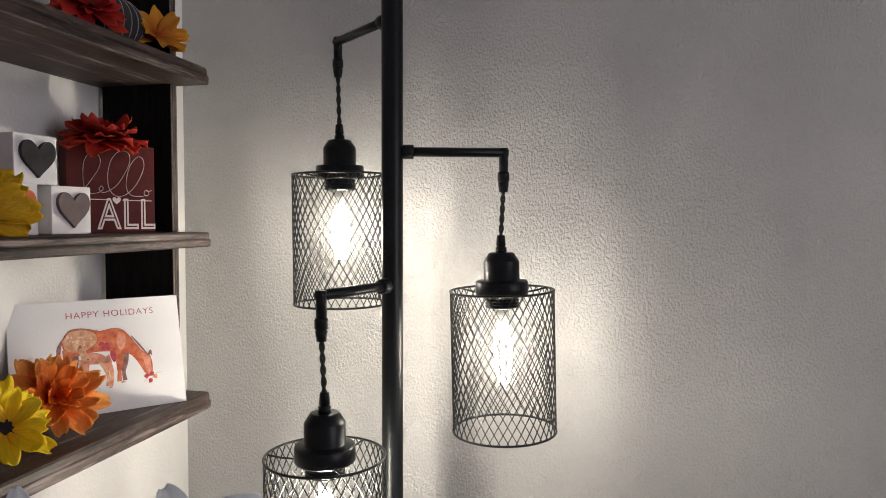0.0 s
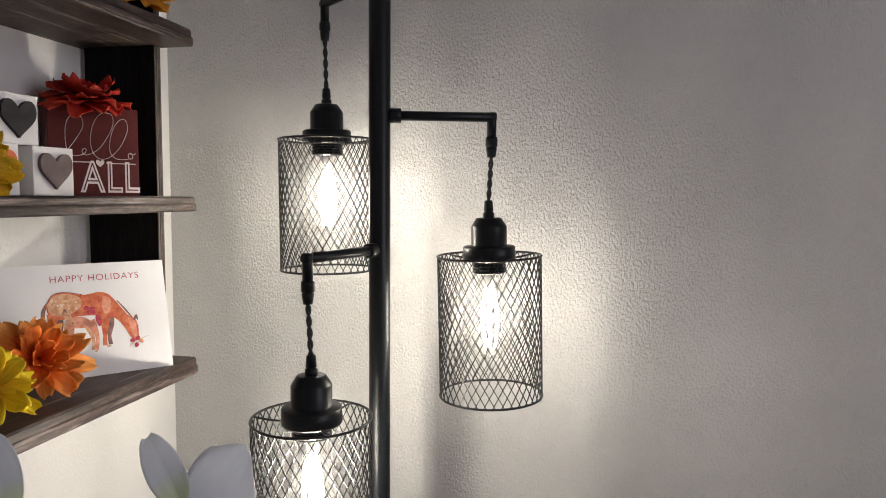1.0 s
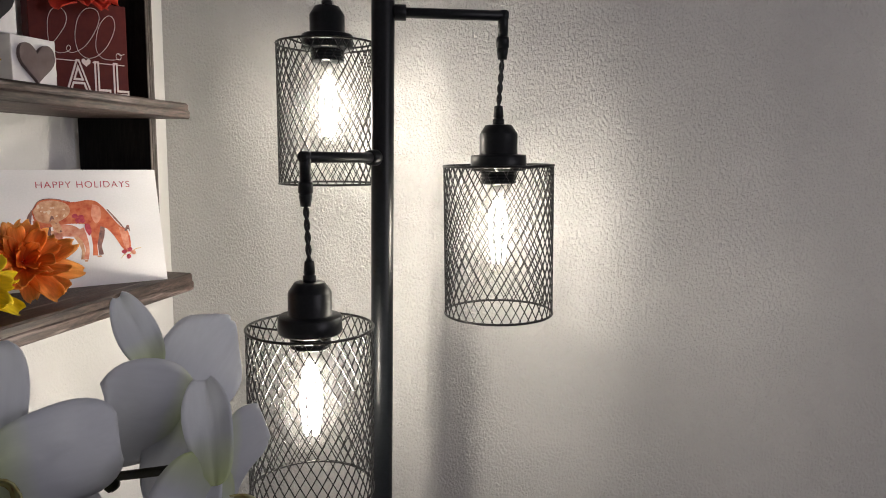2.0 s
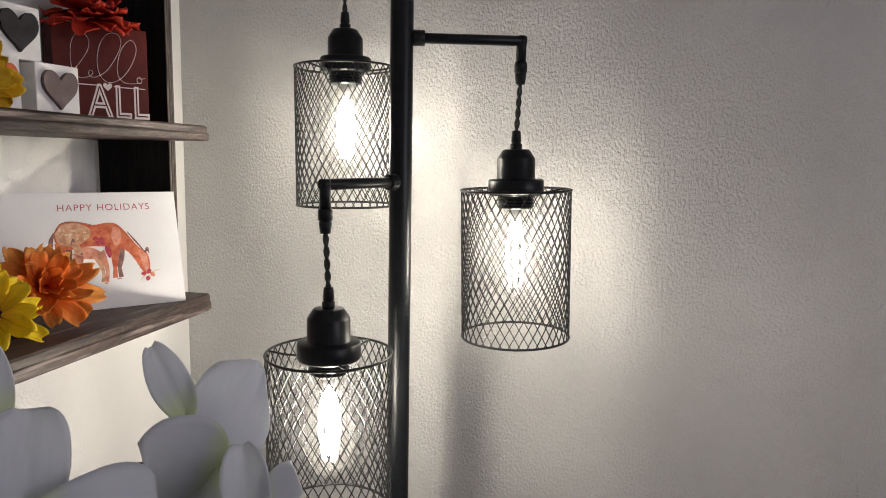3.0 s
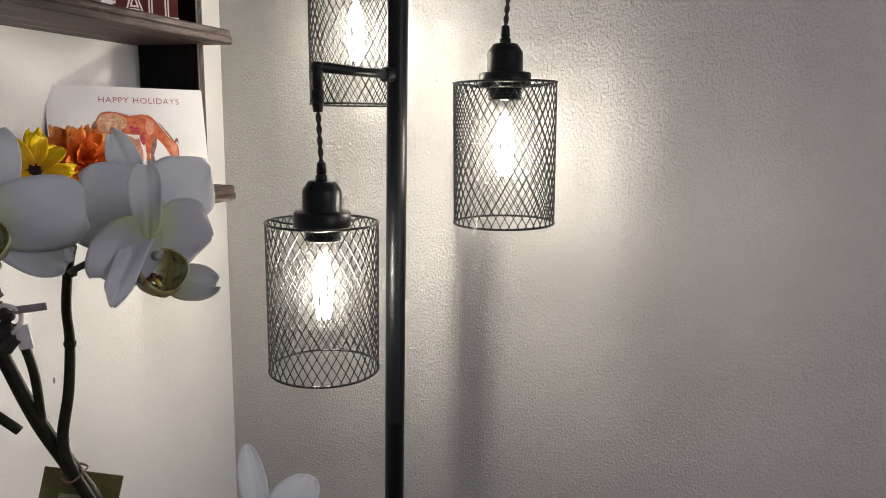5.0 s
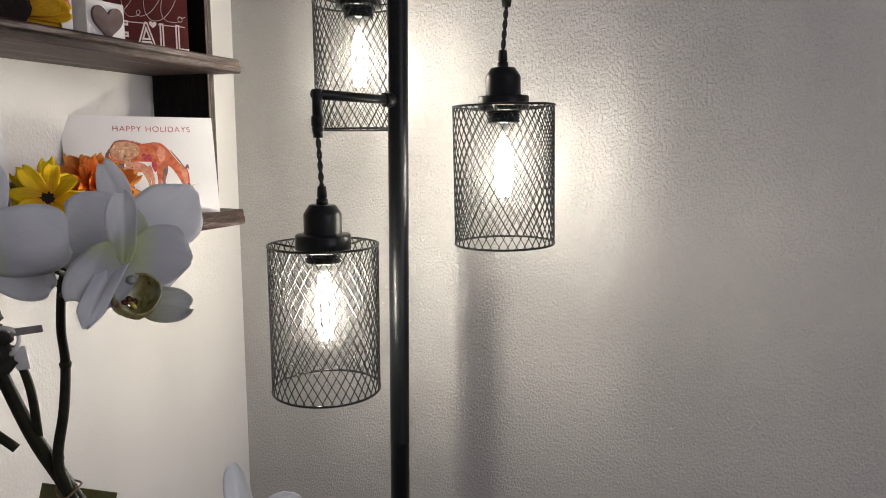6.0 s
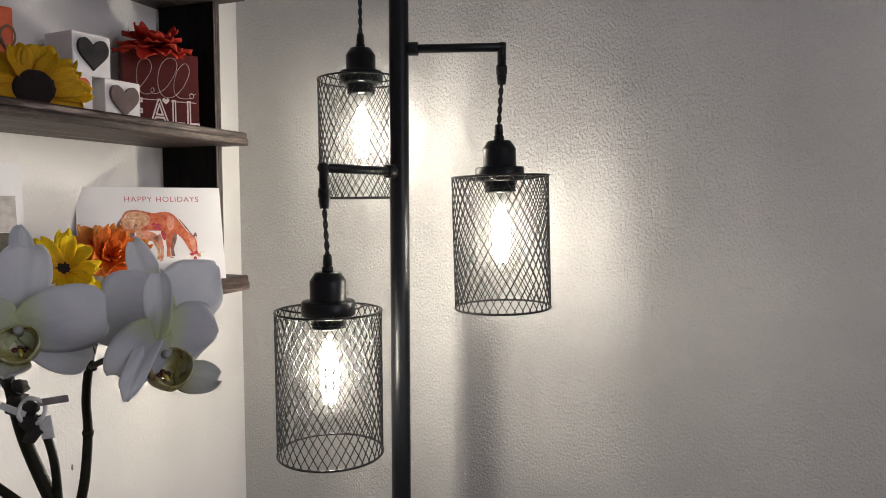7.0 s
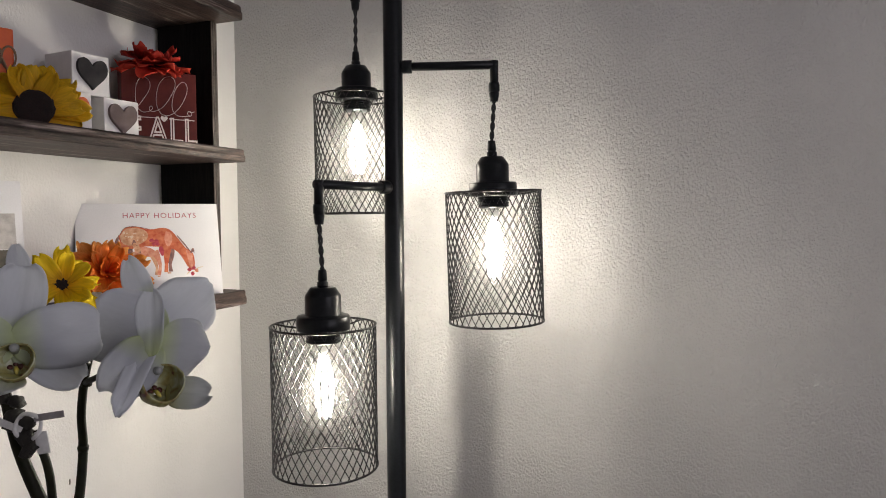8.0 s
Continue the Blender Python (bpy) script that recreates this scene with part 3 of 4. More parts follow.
Z2 = 1.3002
heart_block(0.158, -0.3795, Z2, 0.0505, M_HEART_MAUVE, "white wooden block with a mauve-brown heart", 0)
heart_block(0.166, -0.4530, Z2, 0.0505, M_HEART_ORANGE, "white wooden block with an orange heart", 0)
heart_block(0.152, -0.4165, Z2 + 0.0507, 0.0505, M_HEART_GREY, "white wooden block with a dark grey heart, on two others", 0)


def fall_sign():
    w, h, dep = 0.098, 0.1035, 0.030
    ang = 30.0
    # local x across the face, y up, z out of it
    u = Vector((math.sin(radians(ang)), math.cos(radians(ang)), 0))
    nrm = Vector((u.y, -u.x, 0))
    br = Vector((0.160, -0.232, Z2))
    m = Matrix.Translation(br - u * w) @ Matrix((u, (0, 0, 1), nrm)).transposed().to_4x4()
    s = thing("fall_sign", "dark red-brown square wooden sign with white lettering", "sign", m)
    part("block", cuboid((0, 0, -dep), (w, h, 0), 0.001), M_SIGN, s, smooth=False)
    strokes = [(0.17, 0.46), (0.19, 0.52), (0.18, 0.64), (0.19, 0.80), (0.24, 0.90), (0.32, 0.92), (0.37, 0.86), (0.36, 0.76), (0.29, 0.64), (0.21, 0.53), (0.17, 0.465), (0.20, 0.52), (0.23, 0.48), (0.28, 0.455), (0.36, 0.475), (0.40, 0.515), (0.38, 0.545), (0.355, 0.51), (0.38, 0.475), (0.44, 0.48), (0.55, 0.555), (0.66, 0.72), (0.71, 0.86), (0.68, 0.95), (0.58, 0.95), (0.49, 0.84), (0.45, 0.66), (0.47, 0.51), (0.55, 0.43), (0.67, 0.46), (0.79, 0.59), (0.87, 0.77), (0.86, 0.88), (0.80, 0.90), (0.72, 0.81), (0.67, 0.66), (0.665, 0.52), (0.73, 0.44), (0.84, 0.435), (0.90, 0.45)]
    path = spline([(w * a, h * (b * 0.98 - 0.005), 0.0003) for a, b in strokes], 5)
    part("script", tube(path, 0.00030, 5), M_SIGN_INK, s, "thin white script word hello")
    loop = [(w * (0.90 + 0.028 * math.cos(t)), h * (0.462 + 0.034 * math.sin(t)), 0.0003) for t in (2 * math.pi * k / 14 for k in range(14))]
    part("script", tube(loop, 0.00030, 5, closed=True), M_SIGN_INK, s)
    part("script", tube(spline([(w * 0.885, h * 0.495, 0.0003), (w * 0.925, h * 0.478, 0.0003), (w * 0.965, h * 0.495, 0.0003)]), 0.0003, 5), M_SIGN_INK, s)
    part("rule", cuboid((0.03 * w, 0.372 * h, 0), (0.44 * w, 0.381 * h, 0.0003)), M_SIGN_INK, s, smooth=False)
    part("rule", cuboid((0.66 * w, 0.366 * h, 0), (0.96 * w, 0.375 * h, 0.0003)), M_SIGN_INK, s, smooth=False)
    for dx in (0.475, 0.625):
        part("dot", lathe([(0, 0.0004), (0.0008, 0.0004), (0.0008, -0.0002)], 10), M_SIGN_INK, s, m=pose(dx * w, 0.375 * h, 0))
    part("heart", plate(heart_outline(0.0095), 0.0004), M_SIGN_INK, s, "small white heart", m=pose(0.55 * w, 0.365 * h, 0), smooth=False)
    for k, ch in enumerate("FALL"):
        cx = (0.16, 0.465, 0.705, 0.905)[k] * w
        for off, mat, z in ((0.0008, M_SIGN_INK, 0.00025), (-0.0012, M_SIGN, 0.00055)):
            me = lettering(ch, 0.0405, off, 0.00008)
            me.materials.clear()
            me.materials.append(mat)
            part("letter", me, None, s, m=pose(cx, 0.195 * h, z) @ Matrix.Diagonal((0.92, 1.25, 1, 1)))


fall_sign()
cap = lambda r: lathe([(0, r * 0.5), (r * 0.6, r * 0.4), (r, 0), (r * 0.6, -r * 0.3), (0, -r * 0.3)], 14)
bloom("red_flower", "dark red cloth flower with ruffled petals lying on the brown sign", (0.128, -0.280, 1.411), (0.20, -0.10, 0.97), M_RED_PETAL,
      [(11, 0.048, 0.027, -3, 0.0), (11, 0.043, 0.026, 3, 0.002), (9, 0.035, 0.024, 17, 0.004), (8, 0.027, 0.021, 33, 0.006), (5, 0.018, 0.016, 52, 0.007)], (cap(0.006), M_RED_PETAL))
bloom("sunflower", "yellow cloth sunflower with a dark seed disc on the middle shelf", (0.166, -0.473, 1.323), (0.72, -0.62, 0.18), M_SHADED_PETAL,
      [(14, 0.051, 0.026, -4, -0.004), (13, 0.046, 0.024, 8, -0.001)], (seed_disc(0.021), M_SEED), "sunflowers", 1.302)
bloom("sunflower", "yellow cloth sunflower with a dark centre beside the card", (0.190, -0.463, 1.126), (0.80, -0.46, 0.40), M_YELLOW_PETAL,
      [(9, 0.043, 0.019, -6, -0.003), (8, 0.036, 0.018, 30, 0.002)], (seed_disc(0.015), M_SEED), "sunflowers", 1.0935)
bloom("orange_flower", "bright orange cloth flower leaning against the card", (0.160, -0.386, 1.130), (0.76, -0.34, 0.55), M_ORANGE_PETAL,
      [(11, 0.049, 0.021, -8, 0.0), (11, 0.042, 0.020, 14, 0.004), (9, 0.032, 0.017, 38, 0.007), (6, 0.021, 0.013, 60, 0.009)], (cap(0.005), M_ORANGE_PETAL), rest=1.0935)
bloom("amber_flower", "amber-yellow cloth flower on the top shelf", (0.170, -0.236, 1.537), (0.70, -0.40, 0.45), M_AMBER_PETAL,
      [(9, 0.036, 0.018, 4, 0.0), (8, 0.031, 0.017, 30, 0.003)], (cap(0.006), M_AMBER_PETAL), rest=1.512)
bloom("red_flower", "red-orange cloth flower on the top shelf", (0.166, -0.335, 1.540), (0.75, -0.40, 0.35), M_RED_PETAL,
      [(12, 0.040, 0.018, -6, 0.0), (11, 0.034, 0.016, 18, 0.004), (8, 0.026, 0.014, 45, 0.008)], (cap(0.006), M_RED_PETAL), rest=1.512)


def cloth_pumpkin():
    """A small stuffed pumpkin in dark striped cloth."""
    p = thing("cloth_pumpkin", "small dark cloth pumpkin with pale pinstripes", "ornament", pose(0.135, -0.275, 1.5082))
    r = 0.040
    bm = bmesh.new()
    bmesh.ops.create_uvsphere(bm, u_segments=48, v_segments=20, radius=r)
    for v in bm.verts:
        a = math.atan2(v.co.y, v.co.x)
        k = 1 - 0.10 * (1 - abs(math.sin(4 * a))) ** 2
        v.co = Vector((v.co.x * k, v.co.y * k, v.co.z * 0.85 + r * 0.85))
    part("body", bm, M_STRIPE_DARK, p)
    for i in range(24):
        a = 2 * math.pi * (i + 0.5) / 24
        k = 1 - 0.10 * (1 - abs(math.sin(4 * a))) ** 2
        pts = []
        for j in range(9):
            e = radians(-50 + 115 * j / 8)
            pts.append((r * 1.004 * k * math.cos(e) * math.cos(a), r * 1.004 * k * math.cos(e) * math.sin(a), r * 0.85 * 1.004 * math.sin(e) + r * 0.85))
        part("stripe", tube(pts, 0.0005, 5), M_STRIPE_LIGHT, p)
    part("stalk", tube([(0, 0, r * 1.62), (0.002, 0, r * 1.85), (0.006, 0.002, r * 2.1)], [0.006, 0.0045, 0.004], 10), M_TWINE, p)


cloth_pumpkin()


def orange_ornament():
    """An orange wooden sign with a twine bow, behind the sunflower."""
    m = aim((0.098, -0.535, Z2), (0.122, -0.458, Z2), (0, 0, 1)) @ pose(0, 0, 0)
    o = thing("orange_ornament", "orange wooden ornament with a twine bow and white lettering", "ornament", m)
    part("board", cuboid((0, -0.0, 0), (0.074, 0.012, 0.118), 0.003), M_ORANGE_SIGN, o, smooth=False)
    part("letter_bar", cuboid((0.030, -0.0006, 0.098), (0.050, 0.0, 0.101)), M_SIGN_INK, o, "illegible white lettering", smooth=False)
    part("letter_bar", cuboid((0.047, -0.0006, 0.080), (0.050, 0.0, 0.098)), M_SIGN_INK, o, smooth=False)
    part("letter_bar", cuboid((0.030, -0.0006, 0.084), (0.033, 0.0, 0.0975)), M_SIGN_INK, o, smooth=False)
    for sx in (-1, 1):
        loop = [(0.060 + sx * 0.012 * (1 - math.cos(t)) * 0.6, -0.003 - 0.003 * math.sin(t), 0.084 + 0.012 * math.sin(t)) for t in (2 * math.pi * k / 20 for k in range(20))]
        part("bow_loop", tube(loop, 0.0012, 6, closed=True), M_TWINE, o)
        part("bow_tail", tube(spline([(0.060, -0.003, 0.084), (0.060 + sx * 0.005, -0.004, 0.070), (0.060 + sx * 0.007, -0.003, 0.055)]), 0.0012, 6), M_TWINE, o)


orange_ornament()


def berry_pick():
    """Dark red berries on wires, tucked beside the sunflower."""
    p = thing("berry_pick", "dark red berries on a wire beside the sunflower", "berries", pose(0.172, -0.545, Z2))
    for k, (dx, dy, dz) in enumerate(((0.0, 0.022, 0.030), (-0.012, 0.012, 0.020), (0.006, 0.004, 0.016), (-0.004, -0.010, 0.030))):
        bm = bmesh.new()
        bmesh.ops.create_icosphere(bm, subdivisions=3, radius=0.0085)
        part("berry", bm, M_BERRY, p, m=pose(dx, dy, dz))
        part("wire", tube(spline([(0, 0, 0.0008), (dx * 0.5, dy * 0.5, dz * 0.4), (dx, dy, dz - 0.006)]), 0.0008, 6), M_STEM, p)


berry_pick()


def leaf_sprig(centre, tip, face, length, name="cloth_leaf", label="olive-yellow cloth leaf under the flowers"):
    lf = thing(name, label, "leaf", aim(centre, tip, face))
    part("blade", petal(length, length * 0.5, 0.6, 0.7, 0.12, -0.15, 0.03, 3, 0.0004), M_LEAF, lf)
    part("midrib", tube([(0, 0, -0.0004), (length * 0.5, 0, -0.04 * length), (length * 0.96, 0, -0.14 * length)], 0.0006, 6), M_LEAF, lf)


leaf_sprig((0.150, -0.446, 1.110), (0.100, -0.462, 1.150), (0.7, -0.5, 0.4), 0.055)
leaf_sprig((0.160, -0.430, 1.096), (0.190, -0.385, 1.094), (0, 0, 1), 0.045)
leaf_sprig((0.150, -0.460, 1.330), (0.110, -0.452, 1.385), (0.7, -0.6, 0.2), 0.050)


def greeting_card():
    ang, w = 35.0, 0.183
    u = Vector((math.sin(radians(ang)), math.cos(radians(ang)), 0))
    nrm = Vector((u.y, -u.x, 0))
    tr = Vector((0.1705, -0.2085, 1.2205))
    base = tr - u * w
    down = Vector((0, 0, -(1.2205 - 1.0937))) + nrm * 0.038
    h = down.length
    v = -down.normalized()
    out = u.cross(v).normalized()
    if out.dot(nrm) < 0:
        out = -out
    m = Matrix.Translation(base + down) @ Matrix((u, v, out)).transposed().to_4x4()
    c = thing("greeting_card", "white folded greeting card with a watercolour picture, standing open", "card", m)
    part("front_leaf", cuboid((0, 0, -0.0005), (w, h, 0)), M_PAPER, c, smooth=False)
    ang2 = 20.0
    part("back_leaf", cuboid((0, -0.972 * h, -0.0005), (w, 0, 0)), M_PAPER, c, m=pose(0, h, -0.0006) @ pose(0, 0, 0, ang2, 0, 0), smooth=False)
    words = lettering("HAPPY HOLIDAYS", 0.0108, -0.00008, 0.00006, 1.13)
    words.materials.clear()
    words.materials.append(M_RED_INK)
    part("words", words, None, c, "thin red capital lettering", m=pose(0.576 * w, 0.868 * h, 0.0002))

    def wash(cx, cy, rx, ry, turn, mat, layer, seed):
        rng = random.Random(seed)
        n = 36
        k1, k2 = rng.uniform(0, 6), rng.uniform(0, 6)
        outline = []
        for i in range(n):
            t = 2 * math.pi * i / n
            r = 1 + 0.06 * math.sin(3 * t + k1) + 0.04 * math.sin(5 * t + k2)
            outline.append((rx * r * math.cos(t), ry * r * math.sin(t)))
        part("wash", plate(outline, 0.00006), mat, c, m=pose(cx * w, cy * h, 0.00005 + 0.00007 * layer, 0, 0, turn), smooth=False)

    def stroke(points, widths, mat, layer):
        """A brush stroke that swells and tapers along its way."""
        mid = spline([(x * w, y * h, 0) for x, y in points], 5)
        n = len(mid)
        left, right = [], []
        for i, p in enumerate(mid):
            d = (mid[min(i + 1, n - 1)] - mid[max(i - 1, 0)]).normalized()
            f = i / (n - 1) * (len(widths) - 1)
            k = min(int(f), len(widths) - 2)
            r = widths[k] + (widths[k + 1] - widths[k]) * (f - k)
            left.append((p.x - d.y * r, p.y + d.x * r))
            right.append((p.x + d.y * r, p.y - d.x * r))
        part("wash", plate(left + right[::-1], 0.00006), mat, c, m=pose(0, 0, 0.00005 + 0.00007 * layer), smooth=False)

    def form(points, mat, layer):
        """A closed painted shape with a soft outline."""
        ring = spline([(x * w, y * h, 0) for x, y in points + points[:1]], 5)[:-1]
        part("wash", plate([(p.x, p.y) for p in ring], 0.00006), mat, c, m=pose(0, 0, 0.00005 + 0.00007 * layer), smooth=False)

    # the mare, grazing
    stroke([(0.290, 0.660), (0.268, 0.590), (0.264, 0.470), (0.274, 0.330)], [0.0012, 0.0022, 0.0020, 0.0006], M_UMBER, 0)
    stroke([(0.345, 0.560), (0.352, 0.430), (0.338, 0.330), (0.334, 0.240)], [0.0060, 0.0030, 0.0020, 0.0022], M_UMBER, 0)
    stroke([(0.318, 0.570), (0.312, 0.440), (0.322, 0.330), (0.312, 0.235)], [0.0060, 0.0034, 0.0019, 0.0024], M_TERRA, 1)
    stroke([(0.635, 0.560), (0.640, 0.440), (0.628, 0.340), (0.632, 0.258)], [0.0062, 0.0040, 0.0020, 0.0024], M_UMBER, 0)
    stroke([(0.612, 0.560), (0.608, 0.440), (0.602, 0.340), (0.598, 0.255)], [0.0072, 0.0042, 0.0021, 0.0026], M_TERRA, 1)
    form([(0.284, 0.655), (0.325, 0.735), (0.395, 0.752), (0.500, 0.720), (0.590, 0.735), (0.655, 0.695), (0.745, 0.515), (0.795, 0.455), (0.806, 0.340), (0.790, 0.268),
          (0.757, 0.300), (0.705, 0.435), (0.655, 0.500), (0.560, 0.528), (0.460, 0.535), (0.355, 0.515), (0.298, 0.560)], M_TERRA, 2)
    form([(0.290, 0.650), (0.330, 0.722), (0.395, 0.738), (0.470, 0.705), (0.482, 0.630), (0.430, 0.565), (0.360, 0.545), (0.305, 0.580)], M_CREAM, 3)
    rng = random.Random(12)
    for k in range(16):
        wash(rng.uniform(0.315, 0.465), rng.uniform(0.60, 0.715), rng.uniform(0.0008, 0.0017), rng.uniform(0.0007, 0.0013), rng.uniform(0, 90), M_SPECK, 4, 60 + k)
    form([(0.610, 0.700), (0.650, 0.670), (0.650, 0.580), (0.620, 0.530), (0.598, 0.600)], M_PINK, 3)
    form([(0.745, 0.490), (0.785, 0.455), (0.797, 0.350), (0.783, 0.285), (0.765, 0.330)], M_PINK, 3)
    stroke([(0.690, 0.650), (0.735, 0.560), (0.775, 0.478)], [0.0005, 0.0011, 0.0006], M_UMBER, 4)
    stroke([(0.782, 0.455), (0.800, 0.500), (0.806, 0.450)], [0.0012, 0.0010, 0.0004], M_UMBER, 4)
    stroke([(0.286, 0.655), (0.326, 0.735), (0.395, 0.752), (0.490, 0.724)], [0.0003, 0.0005, 0.0004, 0.0003], M_UMBER, 5)
    # the foal at her flank
    stroke([(0.520, 0.480), (0.545, 0.410), (0.558, 0.320), (0.546, 0.226)], [0.0062, 0.0034, 0.0019, 0.0024], M_PINK, 4)
    stroke([(0.500, 0.470), (0.520, 0.390), (0.534, 0.310), (0.528, 0.228)], [0.0045, 0.0026, 0.0016, 0.0020], M_CREAM, 3)
    stroke([(0.412, 0.480), (0.410, 0.380), (0.418, 0.300), (0.428, 0.217)], [0.0048, 0.0030, 0.0018, 0.0023], M_PINK, 4)
    stroke([(0.398, 0.480), (0.392, 0.380), (0.404, 0.300), (0.398, 0.216)], [0.0045, 0.0026, 0.0017, 0.0022], M_CREAM, 3)
    form([(0.385, 0.520), (0.430, 0.535), (0.500, 0.515), (0.548, 0.450), (0.520, 0.425), (0.450, 0.430), (0.395, 0.440)], M_PINK, 4)
    form([(0.370, 0.555), (0.388, 0.598), (0.412, 0.568), (0.433, 0.490), (0.418, 0.458), (0.396, 0.490)], M_CREAM, 5)
    stroke([(0.372, 0.560), (0.386, 0.604), (0.396, 0.575)], [0.0005, 0.0009, 0.0004], M_UMBER, 6)
    wash(0.425, 0.476, 0.0012, 0.0010, 0, M_UMBER, 6, 7)
    wash(0.404, 0.545, 0.0007, 0.0006, 0, M_UMBER, 6, 8)
    # flowers on the harness and in the grass
    for k, (x, y) in enumerate(((0.508, 0.600), (0.540, 0.590), (0.522, 0.562), (0.548, 0.560))):
        wash(x, y, 0.0030, 0.0026, 30 * k, M_BERRY, 5, 10 + k)
    wash(0.573, 0.485, 0.0030, 0.0070, 10, M_BERRY, 5, 14)
    for k, (x, y) in enumerate(((0.763, 0.272), (0.796, 0.288), (0.785, 0.228), (0.815, 0.262))):
        wash(x, y, 0.0028, 0.0024, 40 * k, M_BERRY if k < 3 else M_PINK, 5, 20 + k)
    for x0, y0, x1, y1 in ((0.800, 0.265, 0.865, 0.300), (0.790, 0.250, 0.830, 0.245), (0.770, 0.250, 0.740, 0.215)):
        stroke([(x0, y0), ((x0 + x1) / 2, (y0 + y1) / 2 + 0.008), (x1, y1)], [0.0005, 0.0004, 0.0002], M_AMBER_INK, 4)
    for x, y, r in ((0.318, 0.222, 0.010), (0.415, 0.206, 0.013), (0.545, 0.215, 0.010), (0.620, 0.246, 0.014)):
        wash(x, y, r * w, 0.0010, 0, M_CREAM, 0, int(x * 1000))


greeting_card()


def small_print():
    """A white card with a grey picture leaning on the wall."""
    m = aim((0.152, -0.600, 1.0937), (0.168, -0.488, 1.0937), (0, 0, 1))
    s = thing("picture_card", "white card with a pale and brown picture, leaning back", "card", m @ pose(0, 0.0, 0.0003, -4, 0, 0))
    part("sheet", cuboid((0, 0, 0), (0.113, 0.0016, 0.1485), 0.0004), M_PAPER, s, smooth=False)
    part("picture", cuboid((0.006, -0.0004, 0.074), (0.105, 0.0, 0.113)), M_PHOTO, s, "pale grey and pink picture", smooth=False)
    part("picture", cuboid((0.006, -0.0004, 0.045), (0.105, 0.0, 0.0735)), M_PRINT_DARK, s, "dark olive part of the picture", smooth=False)
    # brown-grey band: shade on the card's lower part, put into its colour
    part("picture", cuboid((0.002, -0.0004, 0.001), (0.111, 0.0, 0.0445)), M_CARD_SHADE, s, "lower part of the card, painted brown-grey for shade", smooth=False)
    for z in (0.020, 0.032):
        part("print_bar", cuboid((0.070, -0.0008, z), (0.096, -0.0004, z + 0.005), 0.0002), M_PAPER, s, "illegible white print", smooth=False)


small_print()


# ======== orchid on its table ========
def side_table():
    t = thing("side_table", "plain dark wooden side table under the orchid", "table", pose(0.53, -0.64, 0))
    part("tabletop", cuboid((-0.17, -0.15, 0.700), (0.17, 0.15, 0.722), 0.003), M_TABLE, t, smooth=False)
    for sx in (-1, 1):
        for sy in (-1, 1):
            part("leg", cuboid((sx * 0.145 - 0.015, sy * 0.125 - 0.015, 0), (sx * 0.145 + 0.015, sy * 0.125 + 0.015, 0.700), 0.002), M_TABLE, t, smooth=False)


def flower(petals, lip, orchid):
    """Petals as (root, tip, width, face, cup, bend, roundness at root and tip)."""
    for k, (root, tip, width, face, cup, bend, a, b) in enumerate(petals):
        length = (Vector(tip) - Vector(root)).length
        part("petal", petal(length, width, a, b, cup, bend, 0.055, 31 * k + int(width * 9999), 0.0007, 12, 16), M_ORCHID, orchid, m=aim(root, tip, face))
    if not lip:
        return
    # the lip: a small bowl of side lobes, a callus and a pointed front lobe
    centre, out, tip, size = lip
    m = Matrix.Translation(centre) @ Vector(out).to_track_quat("Z", "Y").to_matrix().to_4x4()
    r = 0.0108 * size
    bowl = lathe([(r * math.sin(t), -r * 1.05 * math.cos(t)) for t in (radians(4 + 100 * k / 12) for k in range(13))], 28)
    for v in bowl.verts:
        a = math.atan2(v.co.y, v.co.x)
        if v.co.z > -0.3 * r:
            v.co.z += 0.20 * r * math.cos(2 * a)
        v.co += 0.0005 * Vector(noise.noise_vector(v.co * 260))
    bmesh.ops.solidify(bowl, geom=bowl.faces[:], thickness=0.0007)
    lp = part("lip", bowl, M_LIP, orchid, "cupped olive-yellow lip with brown blush", m=m)
    way = Vector(tip) - Vector(centre)
    inside = m.to_3x3().inverted()
    lobe_root = inside @ (0.45 * r * way.normalized() - 0.55 * r * Vector(out).normalized())
    front_lobe = aim(lobe_root, inside @ way, (0, 0, 1))
    part("front_lobe", petal(((inside @ way) - lobe_root).length, 1.7 * r, 0.30, 0.42, 0.28, 0.10, 0.05, 3, 0.0008), M_LOBE, lp, "white front lobe with a yellow root", m=front_lobe)
    part("column", tube([(0, 0.009, -0.008), (0, 0.0085, -0.001), (0, 0.0066, 0.0024), (0, 0.0054, 0.0028)], [0.002, 0.0026, 0.0022, 0.0012], 12), M_COLUMN, lp, "grey-white column")
    part("callus", tube([(0.000, 0.002, -0.0110), (0.0006, -0.001, -0.0092), (0.001, -0.004, -0.0075)], [0.0008, 0.0012, 0.0006], 12), M_LIP_YELLOW, lp, "yellow callus")
    for sx, sy, sz in ((0.0026, 0.0010, -0.0098), (-0.0024, 0.0014, -0.0098), (0.0004, 0.0030, -0.0100)):
        part("throat_spot", lathe([(0, 0.0005), (0.0012, 0.0003), (0.0017, -0.0004), (0, -0.0006)], 12), M_MAROON, lp, "maroon throat spot", m=pose(sx, sy, sz, 15 * sx / 0.0026, 20, 0))


